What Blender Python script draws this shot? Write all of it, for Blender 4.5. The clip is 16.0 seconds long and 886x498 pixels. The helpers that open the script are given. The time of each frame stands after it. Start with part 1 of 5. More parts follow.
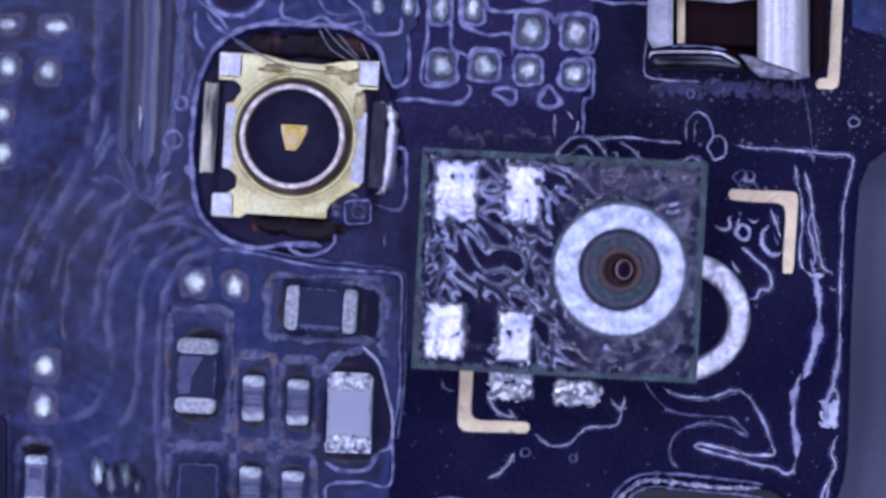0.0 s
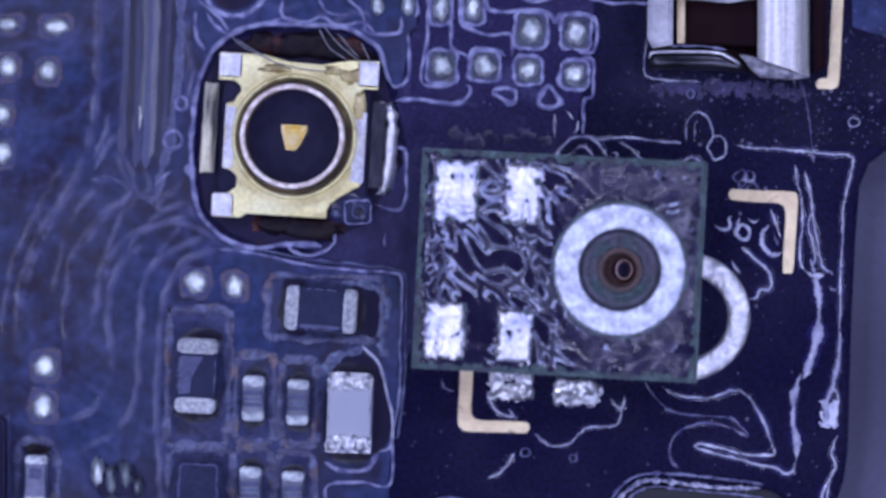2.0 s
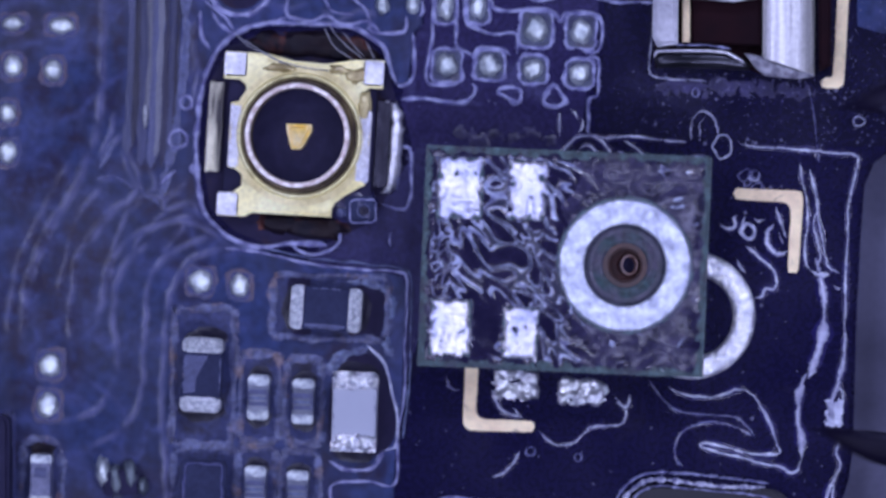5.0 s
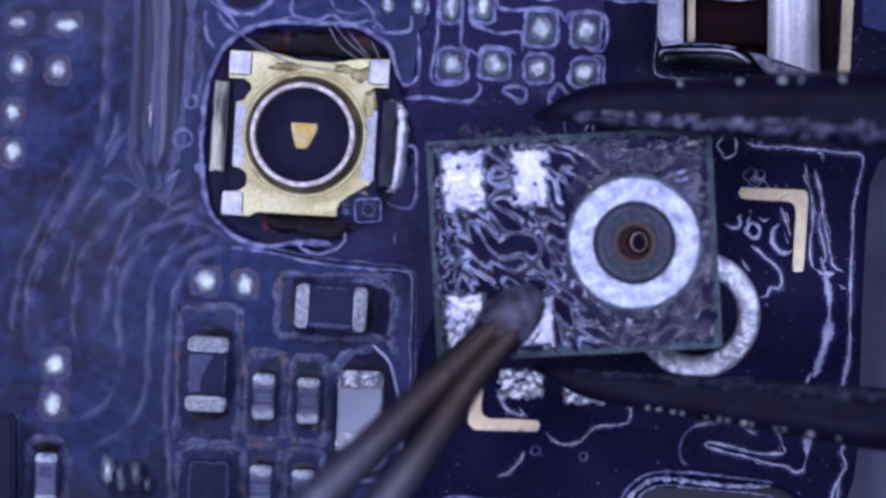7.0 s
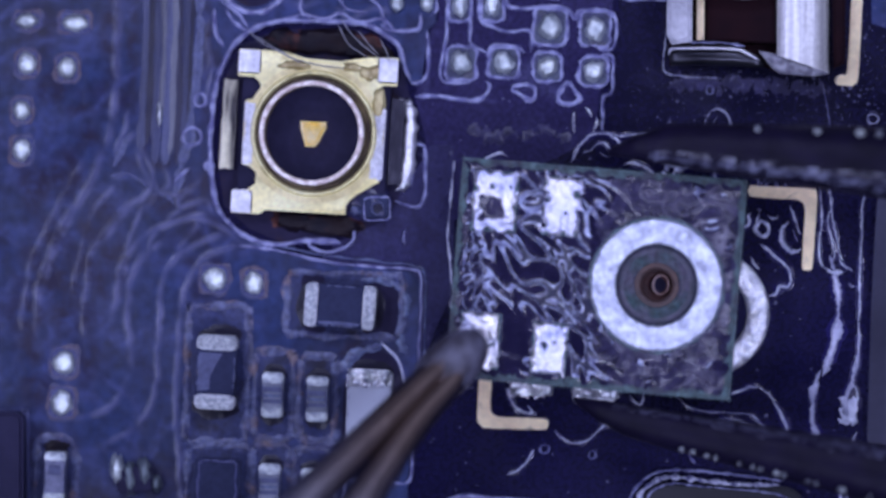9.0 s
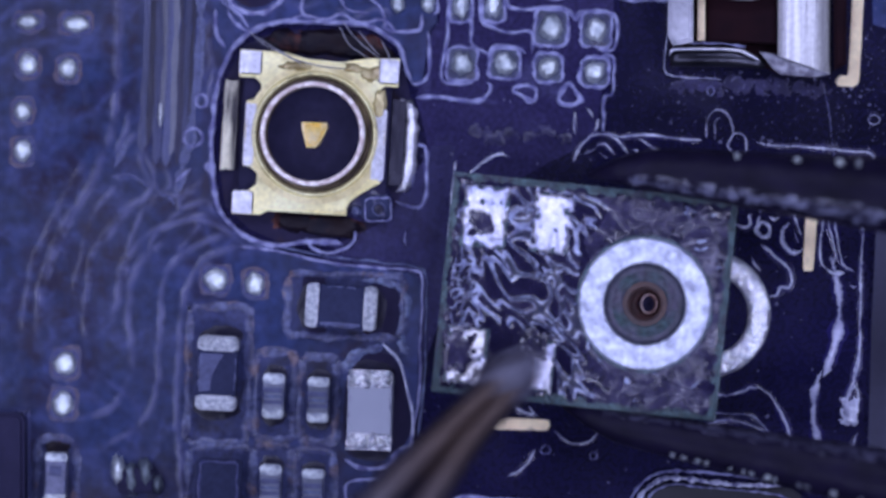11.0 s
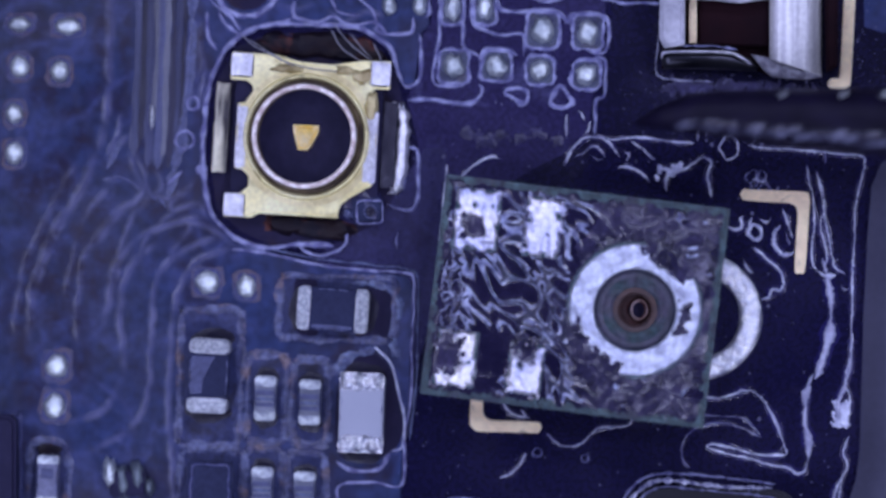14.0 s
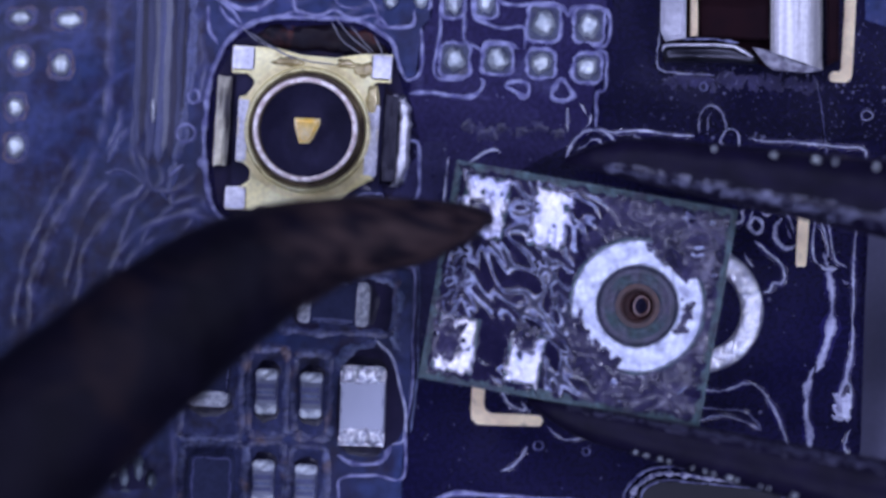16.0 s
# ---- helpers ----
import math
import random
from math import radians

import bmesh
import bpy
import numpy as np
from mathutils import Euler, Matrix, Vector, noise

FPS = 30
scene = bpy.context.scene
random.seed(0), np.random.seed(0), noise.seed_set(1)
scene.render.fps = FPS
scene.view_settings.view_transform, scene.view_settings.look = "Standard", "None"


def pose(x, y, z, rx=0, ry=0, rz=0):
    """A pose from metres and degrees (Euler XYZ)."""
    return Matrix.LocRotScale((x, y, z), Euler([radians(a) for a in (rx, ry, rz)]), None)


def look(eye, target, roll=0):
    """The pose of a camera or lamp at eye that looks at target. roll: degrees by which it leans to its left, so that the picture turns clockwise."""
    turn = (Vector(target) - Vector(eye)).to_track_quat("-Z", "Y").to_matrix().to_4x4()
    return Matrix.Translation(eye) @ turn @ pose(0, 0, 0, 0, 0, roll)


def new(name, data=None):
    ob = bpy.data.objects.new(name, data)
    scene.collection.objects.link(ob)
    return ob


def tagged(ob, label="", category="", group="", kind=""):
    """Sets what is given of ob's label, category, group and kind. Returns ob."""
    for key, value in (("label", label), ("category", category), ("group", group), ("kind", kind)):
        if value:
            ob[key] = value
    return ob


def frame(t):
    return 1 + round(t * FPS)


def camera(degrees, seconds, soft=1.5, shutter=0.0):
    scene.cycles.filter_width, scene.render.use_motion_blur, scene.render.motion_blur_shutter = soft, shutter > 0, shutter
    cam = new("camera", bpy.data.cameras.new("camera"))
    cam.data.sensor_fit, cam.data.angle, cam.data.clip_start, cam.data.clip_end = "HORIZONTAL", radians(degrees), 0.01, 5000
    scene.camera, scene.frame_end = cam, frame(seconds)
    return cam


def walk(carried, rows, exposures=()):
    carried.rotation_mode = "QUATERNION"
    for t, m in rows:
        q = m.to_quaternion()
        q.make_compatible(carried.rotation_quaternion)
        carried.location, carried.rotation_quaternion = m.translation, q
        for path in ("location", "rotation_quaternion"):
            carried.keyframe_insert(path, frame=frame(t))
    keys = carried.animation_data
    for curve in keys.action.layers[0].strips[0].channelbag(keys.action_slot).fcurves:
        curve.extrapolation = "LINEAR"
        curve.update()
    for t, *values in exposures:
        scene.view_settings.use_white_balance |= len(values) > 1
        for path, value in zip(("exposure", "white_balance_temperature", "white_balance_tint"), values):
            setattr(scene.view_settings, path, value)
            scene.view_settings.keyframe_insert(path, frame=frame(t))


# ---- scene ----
# Plan units: 130 to the millimetre, x to the right, y towards the viewer; heights in millimetres.
U = 0.001 / 130
MM = 0.001
DEGREES = 7.0
EYE = 784 * U / math.tan(radians(DEGREES / 2))   # height of the lens above the board

LEAN = Matrix.Rotation(radians(2.6), 4, "Y")     # the board is seen slightly from its right

cam = camera(DEGREES, 16.0, soft=2.9, shutter=0.8)
# the microscope's shallow focus, between the board and the top of the module
cam.data.dof.use_dof = True
cam.data.dof.focus_distance = EYE - 0.48 * 0.001
cam.data.dof.aperture_fstop = cam.data.lens / 6.0

# slow drift of the view over the board: seconds, plan units across, plan units down
DRIFT = [(0.0, 0, 0), (4.2, 0, 0), (5.2, 12, -2), (6.3, 20, -3), (6.5, 20.5, -3.5), (7.0, 18, -3), (7.5, 23, -6), (8.0, 17, 0),
         (8.2, 29, -4), (8.5, 32, -6.5), (9.0, 34, -6), (11.5, 37, -4.5), (12.0, 43.5, -4.5), (12.2, 32, 0), (12.5, 21.5, 4.5),
         (13.0, 20, 5), (13.5, 19.5, 5), (14.0, 21, 0), (14.3, 22, -9), (14.5, 23, -12), (15.0, 29, -15),
         (15.5, 23, -12), (16.0, 23, -12)]


def eye_pose(x, y):
    """The camera's pose for a drift in plan units."""
    return pose(-x * U, y * U, 0) @ LEAN @ pose(0, 0, EYE)


walk(cam, [(t, eye_pose(x, y)) for t, x, y in DRIFT],
     [(0.0, 0.0), (9.2, 0.0), (11.5, -0.01), (12.5, -0.08), (13.5, -0.09), (14.0, -0.12), (14.6, -0.12), (15.2, -0.04), (16.0, 0.0)])


def drift(t):
    ts = [r[0] for r in DRIFT]
    return np.interp(t, ts, [r[1] for r in DRIFT]), np.interp(t, ts, [r[2] for r in DRIFT])


def at(x, y, z=0.0):
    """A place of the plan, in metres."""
    return Vector(((x - 784) * U, (441 - y) * U, z * MM))


def under_lens(t, x, y, z):
    """The place at height z that lies in the line of sight through x, y at that time."""
    m = eye_pose(*drift(t))
    way = m.to_3x3() @ Vector(((x - 784) * U, (441 - y) * U, -EYE))
    return m.translation + way * ((z * MM - m.translation.z) / way.z)


# ---- light: the microscope's ring of LEDs, and a dim room ----
world = bpy.data.worlds.new("room")
scene.world = world
world.use_nodes = True
world.node_tree.nodes["Background"].inputs[0].default_value = (0.36, 0.40, 0.95, 1)
world.node_tree.nodes["Background"].inputs[1].default_value = 0.055
LAMPS = 8
for i in range(LAMPS):
    a = math.tau * (i + 0.35) / LAMPS
    lamp = bpy.data.lights.new("ring_light", "AREA")
    lamp.shape, lamp.size = "DISK", 0.013
    lamp.energy = 0.0141
    lamp.color = (0.605, 0.645, 1.0)
    eye = (0.048 * math.cos(a), 0.048 * math.sin(a), 0.066)
    new("ring_light", lamp).matrix_world = look(eye, (0, 0, 0))


# ---- materials ----
def material(name, base, rough=0.5, metal=0.0, second=None, scale=3.0, amount=0.5, bump=0.0, bump_scale=20.0,
             rough2=None, coat=0.0, spec=0.5, island=0.0, stretch=(1, 1, 1), detail=6.0, blotch=None, blotch_scale=1.2, blotch_from=0.56, vein=None, vein_scale=1.0, vein_width=0.02, grain=0.1, grain_scale=16.0):
    """A procedural surface: two colours mixed by noise at `scale` per millimetre, with relief at `bump_scale` per millimetre."""
    m = bpy.data.materials.new(name)
    m.use_nodes = True
    n, l = m.node_tree.nodes, m.node_tree.links
    b = n["Principled BSDF"]
    b.inputs["Metallic"].default_value = metal
    b.inputs["Roughness"].default_value = rough
    b.inputs["Specular IOR Level"].default_value = spec
    b.inputs["Coat Weight"].default_value = coat
    b.inputs["Coat Roughness"].default_value = 0.08
    tc = n.new("ShaderNodeTexCoord")
    mp = n.new("ShaderNodeMapping")
    mp.inputs["Scale"].default_value = [1000 * s for s in stretch]
    l.new(tc.outputs["Object"], mp.inputs["Vector"])
    no = n.new("ShaderNodeTexNoise")
    no.inputs["Scale"].default_value = scale
    no.inputs["Detail"].default_value = detail
    l.new(mp.outputs[0], no.inputs["Vector"])
    ramp = n.new("ShaderNodeMapRange")
    ramp.inputs["From Min"].default_value, ramp.inputs["From Max"].default_value = 0.5 - 0.22 / max(amount, 0.01) * 0.5, 0.5 + 0.22 / max(amount, 0.01) * 0.5
    l.new(no.outputs["Fac"], ramp.inputs["Value"])
    mix = n.new("ShaderNodeMix")
    mix.data_type = "RGBA"
    second = second or tuple(c * 0.6 for c in base)
    mix.inputs["A"].default_value, mix.inputs["B"].default_value = (*base, 1), (*second, 1)
    l.new(ramp.outputs["Result"], mix.inputs["Factor"])
    colour = mix.outputs["Result"]
    if blotch:
        nz = n.new("ShaderNodeTexNoise")
        nz.inputs["Scale"].default_value, nz.inputs["Detail"].default_value = blotch_scale, 5.0
        nz.inputs["Distortion"].default_value = 0.6
        l.new(mp.outputs[0], nz.inputs["Vector"])
        br = n.new("ShaderNodeMapRange")
        br.inputs["From Min"].default_value, br.inputs["From Max"].default_value = blotch_from, blotch_from + 0.13
        l.new(nz.outputs["Fac"], br.inputs["Value"])
        bm_ = n.new("ShaderNodeMix")
        bm_.data_type = "RGBA"
        bm_.inputs["B"].default_value = (*blotch, 1)
        l.new(br.outputs["Result"], bm_.inputs["Factor"])
        l.new(colour, bm_.inputs["A"])
        colour = bm_.outputs["Result"]
    if vein:
        nv = n.new("ShaderNodeTexNoise")
        nv.inputs["Scale"].default_value, nv.inputs["Detail"].default_value = vein_scale, 3.0
        nv.inputs["Distortion"].default_value = 0.9
        l.new(mp.outputs[0], nv.inputs["Vector"])
        away = n.new("ShaderNodeMath")
        away.operation = "SUBTRACT"
        away.inputs[1].default_value = 0.5
        l.new(nv.outputs["Fac"], away.inputs[0])
        size = n.new("ShaderNodeMath")
        size.operation = "ABSOLUTE"
        l.new(away.outputs[0], size.inputs[0])
        vr_ = n.new("ShaderNodeMapRange")
        vr_.inputs["From Min"].default_value, vr_.inputs["From Max"].default_value = 0.0, vein_width
        vr_.inputs["To Min"].default_value, vr_.inputs["To Max"].default_value = 0.75, 0.0
        l.new(size.outputs[0], vr_.inputs["Value"])
        vm = n.new("ShaderNodeMix")
        vm.data_type = "RGBA"
        vm.inputs["B"].default_value = (*vein, 1)
        l.new(vr_.outputs["Result"], vm.inputs["Factor"])
        l.new(colour, vm.inputs["A"])
        colour = vm.outputs["Result"]
    if island:
        info = n.new("ShaderNodeObjectInfo")
        hsv = n.new("ShaderNodeHueSaturation")
        vr = n.new("ShaderNodeMapRange")
        vr.inputs["To Min"].default_value, vr.inputs["To Max"].default_value = 1 - island, 1 + island
        l.new(info.outputs["Random"], vr.inputs["Value"])
        l.new(vr.outputs["Result"], hsv.inputs["Value"])
        l.new(colour, hsv.inputs["Color"])
        colour = hsv.outputs["Color"]
    if grain:
        ng = n.new("ShaderNodeTexNoise")
        ng.inputs["Scale"].default_value, ng.inputs["Detail"].default_value = grain_scale, 3.0
        flat_map = n.new("ShaderNodeMapping")
        flat_map.inputs["Scale"].default_value = (1000, 1000, 1000)
        l.new(tc.outputs["Object"], flat_map.inputs["Vector"])
        l.new(flat_map.outputs[0], ng.inputs["Vector"])
        gr = n.new("ShaderNodeMapRange")
        gr.inputs["From Min"].default_value, gr.inputs["From Max"].default_value = 0.32, 0.68
        gr.inputs["To Min"].default_value, gr.inputs["To Max"].default_value = 1 - grain, 1 + grain
        l.new(ng.outputs["Fac"], gr.inputs["Value"])
        gh = n.new("ShaderNodeHueSaturation")
        l.new(gr.outputs["Result"], gh.inputs["Value"])
        l.new(colour, gh.inputs["Color"])
        colour = gh.outputs["Color"]
    l.new(colour, b.inputs["Base Color"])
    if rough2 is not None:
        rr = n.new("ShaderNodeMapRange")
        rr.inputs["To Min"].default_value, rr.inputs["To Max"].default_value = rough, rough2
        l.new(ramp.outputs["Result"], rr.inputs["Value"])
        l.new(rr.outputs["Result"], b.inputs["Roughness"])
    if bump:
        nb = n.new("ShaderNodeTexNoise")
        nb.inputs["Scale"].default_value, nb.inputs["Detail"].default_value = bump_scale, 4.0
        l.new(mp.outputs[0], nb.inputs["Vector"])
        bp = n.new("ShaderNodeBump")
        bp.inputs["Strength"].default_value = 1.0
        bp.inputs["Distance"].default_value = bump * MM
        l.new(nb.outputs["Fac"], bp.inputs["Height"])
        l.new(bp.outputs["Normal"], b.inputs["Normal"])
        if coat:
            l.new(bp.outputs["Normal"], b.inputs["Coat Normal"])
    return m


MASK = material("dark_solder_mask", (0.0050, 0.0042, 0.0255), 0.16, second=(0.0080, 0.0066, 0.034), scale=0.7, bump=0.004, bump_scale=9, rough2=0.26, blotch=(0.0095, 0.008, 0.031), blotch_scale=1.6, blotch_from=0.58, grain=0.3)
MASKMID = material("solder_mask_over_thin_copper", (0.020, 0.018, 0.062), 0.24, second=(0.028, 0.026, 0.082), scale=0.9, bump=0.008, bump_scale=8, rough2=0.34, blotch=(0.014, 0.011, 0.044), blotch_scale=1.6, blotch_from=0.55, grain=0.25)
MASKDIM = material("solder_mask_over_far_ground", (0.0052, 0.0044, 0.0225), 0.18, second=(0.0076, 0.0064, 0.029), scale=0.7, bump=0.006, bump_scale=9, rough2=0.3, blotch=(0.013, 0.012, 0.042), blotch_scale=1.1, blotch_from=0.60, grain=0.35)
POCKET = material("thin_mask_pocket", (0.022, 0.027, 0.084), 0.3, second=(0.033, 0.039, 0.112), scale=1.6, amount=0.9, bump=0.012, bump_scale=8, rough2=0.4, blotch=(0.010, 0.009, 0.026), blotch_scale=1.7, blotch_from=0.55, grain=0.3)
MASKTOP = material("solder_mask_over_ground", (0.0165, 0.0132, 0.052), 0.2, second=(0.024, 0.020, 0.072), scale=0.7, bump=0.006, bump_scale=9, rough2=0.3, blotch=(0.042, 0.040, 0.105), blotch_scale=1.4, blotch_from=0.57, grain=0.3)
POUR = material("solder_mask_over_copper", (0.0196, 0.0310, 0.100), 0.30, second=(0.0125, 0.0184, 0.064), scale=0.5, amount=0.9, bump=0.012, bump_scale=6, rough2=0.42, blotch=(0.0135, 0.0130, 0.045), blotch_scale=0.7, blotch_from=0.52, vein=(0.036, 0.045, 0.134), vein_scale=0.6, vein_width=0.06, grain=0.32, grain_scale=7.0)
TRACE = material("solder_mask_over_trace", (0.050, 0.056, 0.155), 0.38, second=(0.036, 0.040, 0.122), scale=1.4, bump=0.01, bump_scale=8, blotch=(0.024, 0.023, 0.068), blotch_scale=1.1, blotch_from=0.53, grain=0.2)
KEEPOUT = material("bare_solder_mask", (0.010, 0.009, 0.030), 0.3, second=(0.019, 0.015, 0.043), scale=2.0, bump=0.010, bump_scale=8, blotch=(0.030, 0.018, 0.026), blotch_scale=1.8, blotch_from=0.57, spec=0.3)
RIM = material("milky_mask_edge", (0.285, 0.30, 0.51), 0.28, second=(0.085, 0.085, 0.21), scale=8, amount=1.0, bump=0.03, bump_scale=12, blotch=(0.05, 0.05, 0.14), blotch_scale=3.0, blotch_from=0.60, grain=0.25)
FLUX = material("dried_flux", (0.68, 0.71, 0.89), 0.2, second=(0.34, 0.35, 0.52), scale=7, amount=0.8, bump=0.03, bump_scale=16, coat=0.8, blotch=(0.13, 0.13, 0.28), blotch_scale=5.0, blotch_from=0.66)
# violet that imitates the colour fringe of the lens round bright ridges
SKIRT = material("violet_lens_fringe", (0.007, 0.005, 0.045), 0.2, second=(0.014, 0.011, 0.075), scale=5, amount=0.9, bump=0.004, bump_scale=14, coat=0.1)
FILM = material("glossy_flux_film", (0.008, 0.0065, 0.027), 0.14, second=(0.018, 0.015, 0.044), scale=2.2, amount=0.9, coat=0.5, bump=0.008, bump_scale=16)
SOLDER = material("solder", (0.82, 0.83, 0.86), 0.32, 1.0, second=(0.34, 0.36, 0.46), scale=13, amount=1.0, bump=0.05, bump_scale=13)
BEAD = material("solder_bead_metal", (0.74, 0.80, 0.80), 0.52, 0.85, second=(0.42, 0.46, 0.52), scale=6, amount=0.9, bump=0.03, bump_scale=9, island=0.15)
PADRING = material("tinned_copper_ring", (0.74, 0.79, 0.94), 0.52, 0.75, second=(0.42, 0.45, 0.60), scale=5, amount=0.9, bump=0.028, bump_scale=14, blotch=(0.27, 0.28, 0.40), blotch_scale=2.6, blotch_from=0.60, grain=0.25)
GOLD = material("pale_gold_plating", (0.90, 0.76, 0.50), 0.5, 0.35, second=(0.76, 0.60, 0.40), scale=2, amount=0.8, bump=0.006, bump_scale=12, blotch=(0.10, 0.075, 0.07), blotch_scale=7.0, blotch_from=0.63)
BRASS = material("brass", (0.98, 0.93, 0.57), 0.46, 0.55, second=(0.88, 0.79, 0.41), scale=1.8, amount=0.8, bump=0.008, bump_scale=12, rough2=0.54, blotch=(0.52, 0.45, 0.22), blotch_scale=2.4, blotch_from=0.60, grain=0.12)
# tarnish darkened further for the shade between socket rim and plate
BRASS_DIRTY_SHADED = material("shaded_tarnished_brass", (0.22, 0.17, 0.10), 0.45, 0.6, second=(0.075, 0.055, 0.045), scale=2.2, amount=0.9, bump=0.015, bump_scale=9)
TIN = material("bright_tin", (0.86, 0.86, 0.92), 0.45, 0.8, second=(0.64, 0.64, 0.76), scale=3, amount=0.9, bump=0.014, bump_scale=12, grain=0.18)
BLACK = material("black_plastic", (0.012, 0.011, 0.037), 0.4, second=(0.019, 0.017, 0.052), scale=3, bump=0.005, bump_scale=10, spec=0.2)
CHIP = material("dark_blue_chip_glaze", (0.030, 0.036, 0.085), 0.24, second=(0.016, 0.018, 0.045), scale=1.2, amount=0.9, bump=0.004, bump_scale=8)
GREYCER = material("grey_ceramic", (0.17, 0.185, 0.25), 0.36, second=(0.09, 0.098, 0.15), scale=3, amount=0.8, bump=0.006, bump_scale=10, island=0.2)
WHITECER = material("pale_ceramic", (0.36, 0.38, 0.47), 0.35, second=(0.31, 0.33, 0.42), scale=1.2, bump=0.002, bump_scale=8, grain=0)
TERMINAL = material("tinned_terminal", (0.46, 0.48, 0.53), 0.44, 0.9, second=(0.27, 0.29, 0.34), scale=17, amount=1.0, bump=0.05, bump_scale=15, island=0.12)
CAPEND = material("smooth_tinned_end", (0.50, 0.54, 0.58), 0.48, 0.8, second=(0.22, 0.24, 0.31), scale=7, amount=1.0, bump=0.025, bump_scale=10, island=0.12)
SUBSTRATE = material("dark_green_laminate", (0.014, 0.034, 0.046), 0.4, second=(0.042, 0.080, 0.094), scale=5, amount=1.0, bump=0.03, bump_scale=12, grain=0.5, blotch=(0.012, 0.014, 0.036), blotch_scale=2.2, blotch_from=0.54)
PORT = material("green_grey_laminate", (0.020, 0.044, 0.054), 0.4, second=(0.048, 0.042, 0.074), scale=3, amount=0.9, bump=0.02, bump_scale=10, spec=0.35, grain=0.4)
COPPER = material("bare_copper_edge", (0.088, 0.046, 0.040), 0.5, 0.2, second=(0.044, 0.034, 0.040), scale=6, bump=0.006, bump_scale=20)
CAN = material("stamped_metal_can", (0.5, 0.5, 0.55), 0.35, 1.0, second=(0.4, 0.4, 0.45), scale=4, bump=0.003, bump_scale=12)
BRUSHED = material("brushed_steel", (0.98, 0.98, 1.0), 0.5, 0.5, second=(0.66, 0.65, 0.72), scale=2.6, amount=0.9, bump=0.02, bump_scale=9, stretch=(6, 0.10, 1), rough2=0.56, blotch=(0.5, 0.48, 0.52), blotch_scale=0.8, blotch_from=0.66)
WALLSTEEL = material("satin_grey_steel", (0.58, 0.58, 0.66), 0.46, 0.9, second=(0.30, 0.30, 0.37), scale=3, amount=0.9, bump=0.014, bump_scale=9)
STEEL = material("dark_polished_steel", (0.085, 0.085, 0.11), 0.32, 0.9, second=(0.02, 0.02, 0.03), scale=2, bump=0.006, bump_scale=8)
# brown black with the shade inside and beside the spring contact painted in
SHADOWED = material("shaded_brown_black_spring", (0.0150, 0.0042, 0.0066), 0.55, 0.0, second=(0.0060, 0.0022, 0.0050), scale=2, bump=0.004, bump_scale=9, spec=0.05)
GUSSET = material("stained_grey_steel", (0.30, 0.30, 0.36), 0.5, 0.7, second=(0.12, 0.115, 0.16), scale=9, amount=1.0, bump=0.03, bump_scale=12)
# one prong steel in two tones: bright for its highlight, dark for its flanks
STEELTOOL = material("highlight_tool_steel", (0.41, 0.42, 0.54), 0.34, 0.9, second=(0.24, 0.245, 0.33), scale=1.0, amount=1.0, bump=0.012, bump_scale=6)
PRONGDARK = material("dark_flank_steel", (0.014, 0.011, 0.027), 0.42, 0.3, second=(0.007, 0.005, 0.012), scale=1.4, amount=0.9, bump=0.02, bump_scale=5, blotch=(0.024, 0.014, 0.017), blotch_scale=1.2, blotch_from=0.55, spec=0.2)
TIPTIN = material("dull_tinned_tip", (0.098, 0.096, 0.145), 0.5, 0.2, second=(0.024, 0.020, 0.034), scale=3.0, amount=1.0, bump=0.04, bump_scale=5, blotch=(0.060, 0.034, 0.032), blotch_scale=2.4, blotch_from=0.55)
TWEEZER = material("blackened_steel", (0.0090, 0.0068, 0.0230), 0.36, 0.0, second=(0.0035, 0.0028, 0.009), scale=2.5, bump=0.03, bump_scale=3, rough2=0.5, stretch=(0.8, 1.2, 1.2), spec=0.08)
BURNT = material("burnt_oxidised_tip", (0.0034, 0.0024, 0.0080), 0.6, 0.0, second=(0.0020, 0.0014, 0.0046), scale=1.2, amount=0.9, bump=0.05, bump_scale=3, blotch=(0.0100, 0.0058, 0.0090), blotch_scale=0.9, blotch_from=0.54, spec=0.10)
TABLE = material("grey_work_mat", (0.125, 0.125, 0.215), 0.7, second=(0.05, 0.05, 0.10), scale=0.22, amount=0.6, bump=0.02, bump_scale=2, detail=1.0)
FIBRE = material("fine_fibre", (0.32, 0.32, 0.36), 0.4, second=(0.2, 0.2, 0.26), scale=6)
BROWN = material("brown_flux_crust", (0.012, 0.007, 0.010), 0.4, second=(0.006, 0.005, 0.012), scale=3, amount=0.9, bump=0.02, bump_scale=9, blotch=(0.088, 0.032, 0.028), blotch_scale=2.2, blotch_from=0.57, spec=0.12)


# ---- mesh helpers ----
def part(name, bm, mat, parent=None, label="", smooth=False):
    me = bpy.data.meshes.new(name)
    if smooth:
        for f in bm.faces:
            f.smooth = True
    bm.normal_update()
    bm.to_mesh(me)
    bm.free()
    me.materials.append(mat)
    ob = new(name, me)
    if parent is not None:
        ob.parent = parent
    if label:
        ob["label"] = label
    return ob


def thing(name, place, label, category, group="", kind="", turn=0.0):
    ob = new(name)
    ob.empty_display_size = 0.0005
    ob.matrix_basis = Matrix.Translation(place) @ Matrix.Rotation(radians(turn), 4, "Z")
    return tagged(ob, label, category, group, kind)


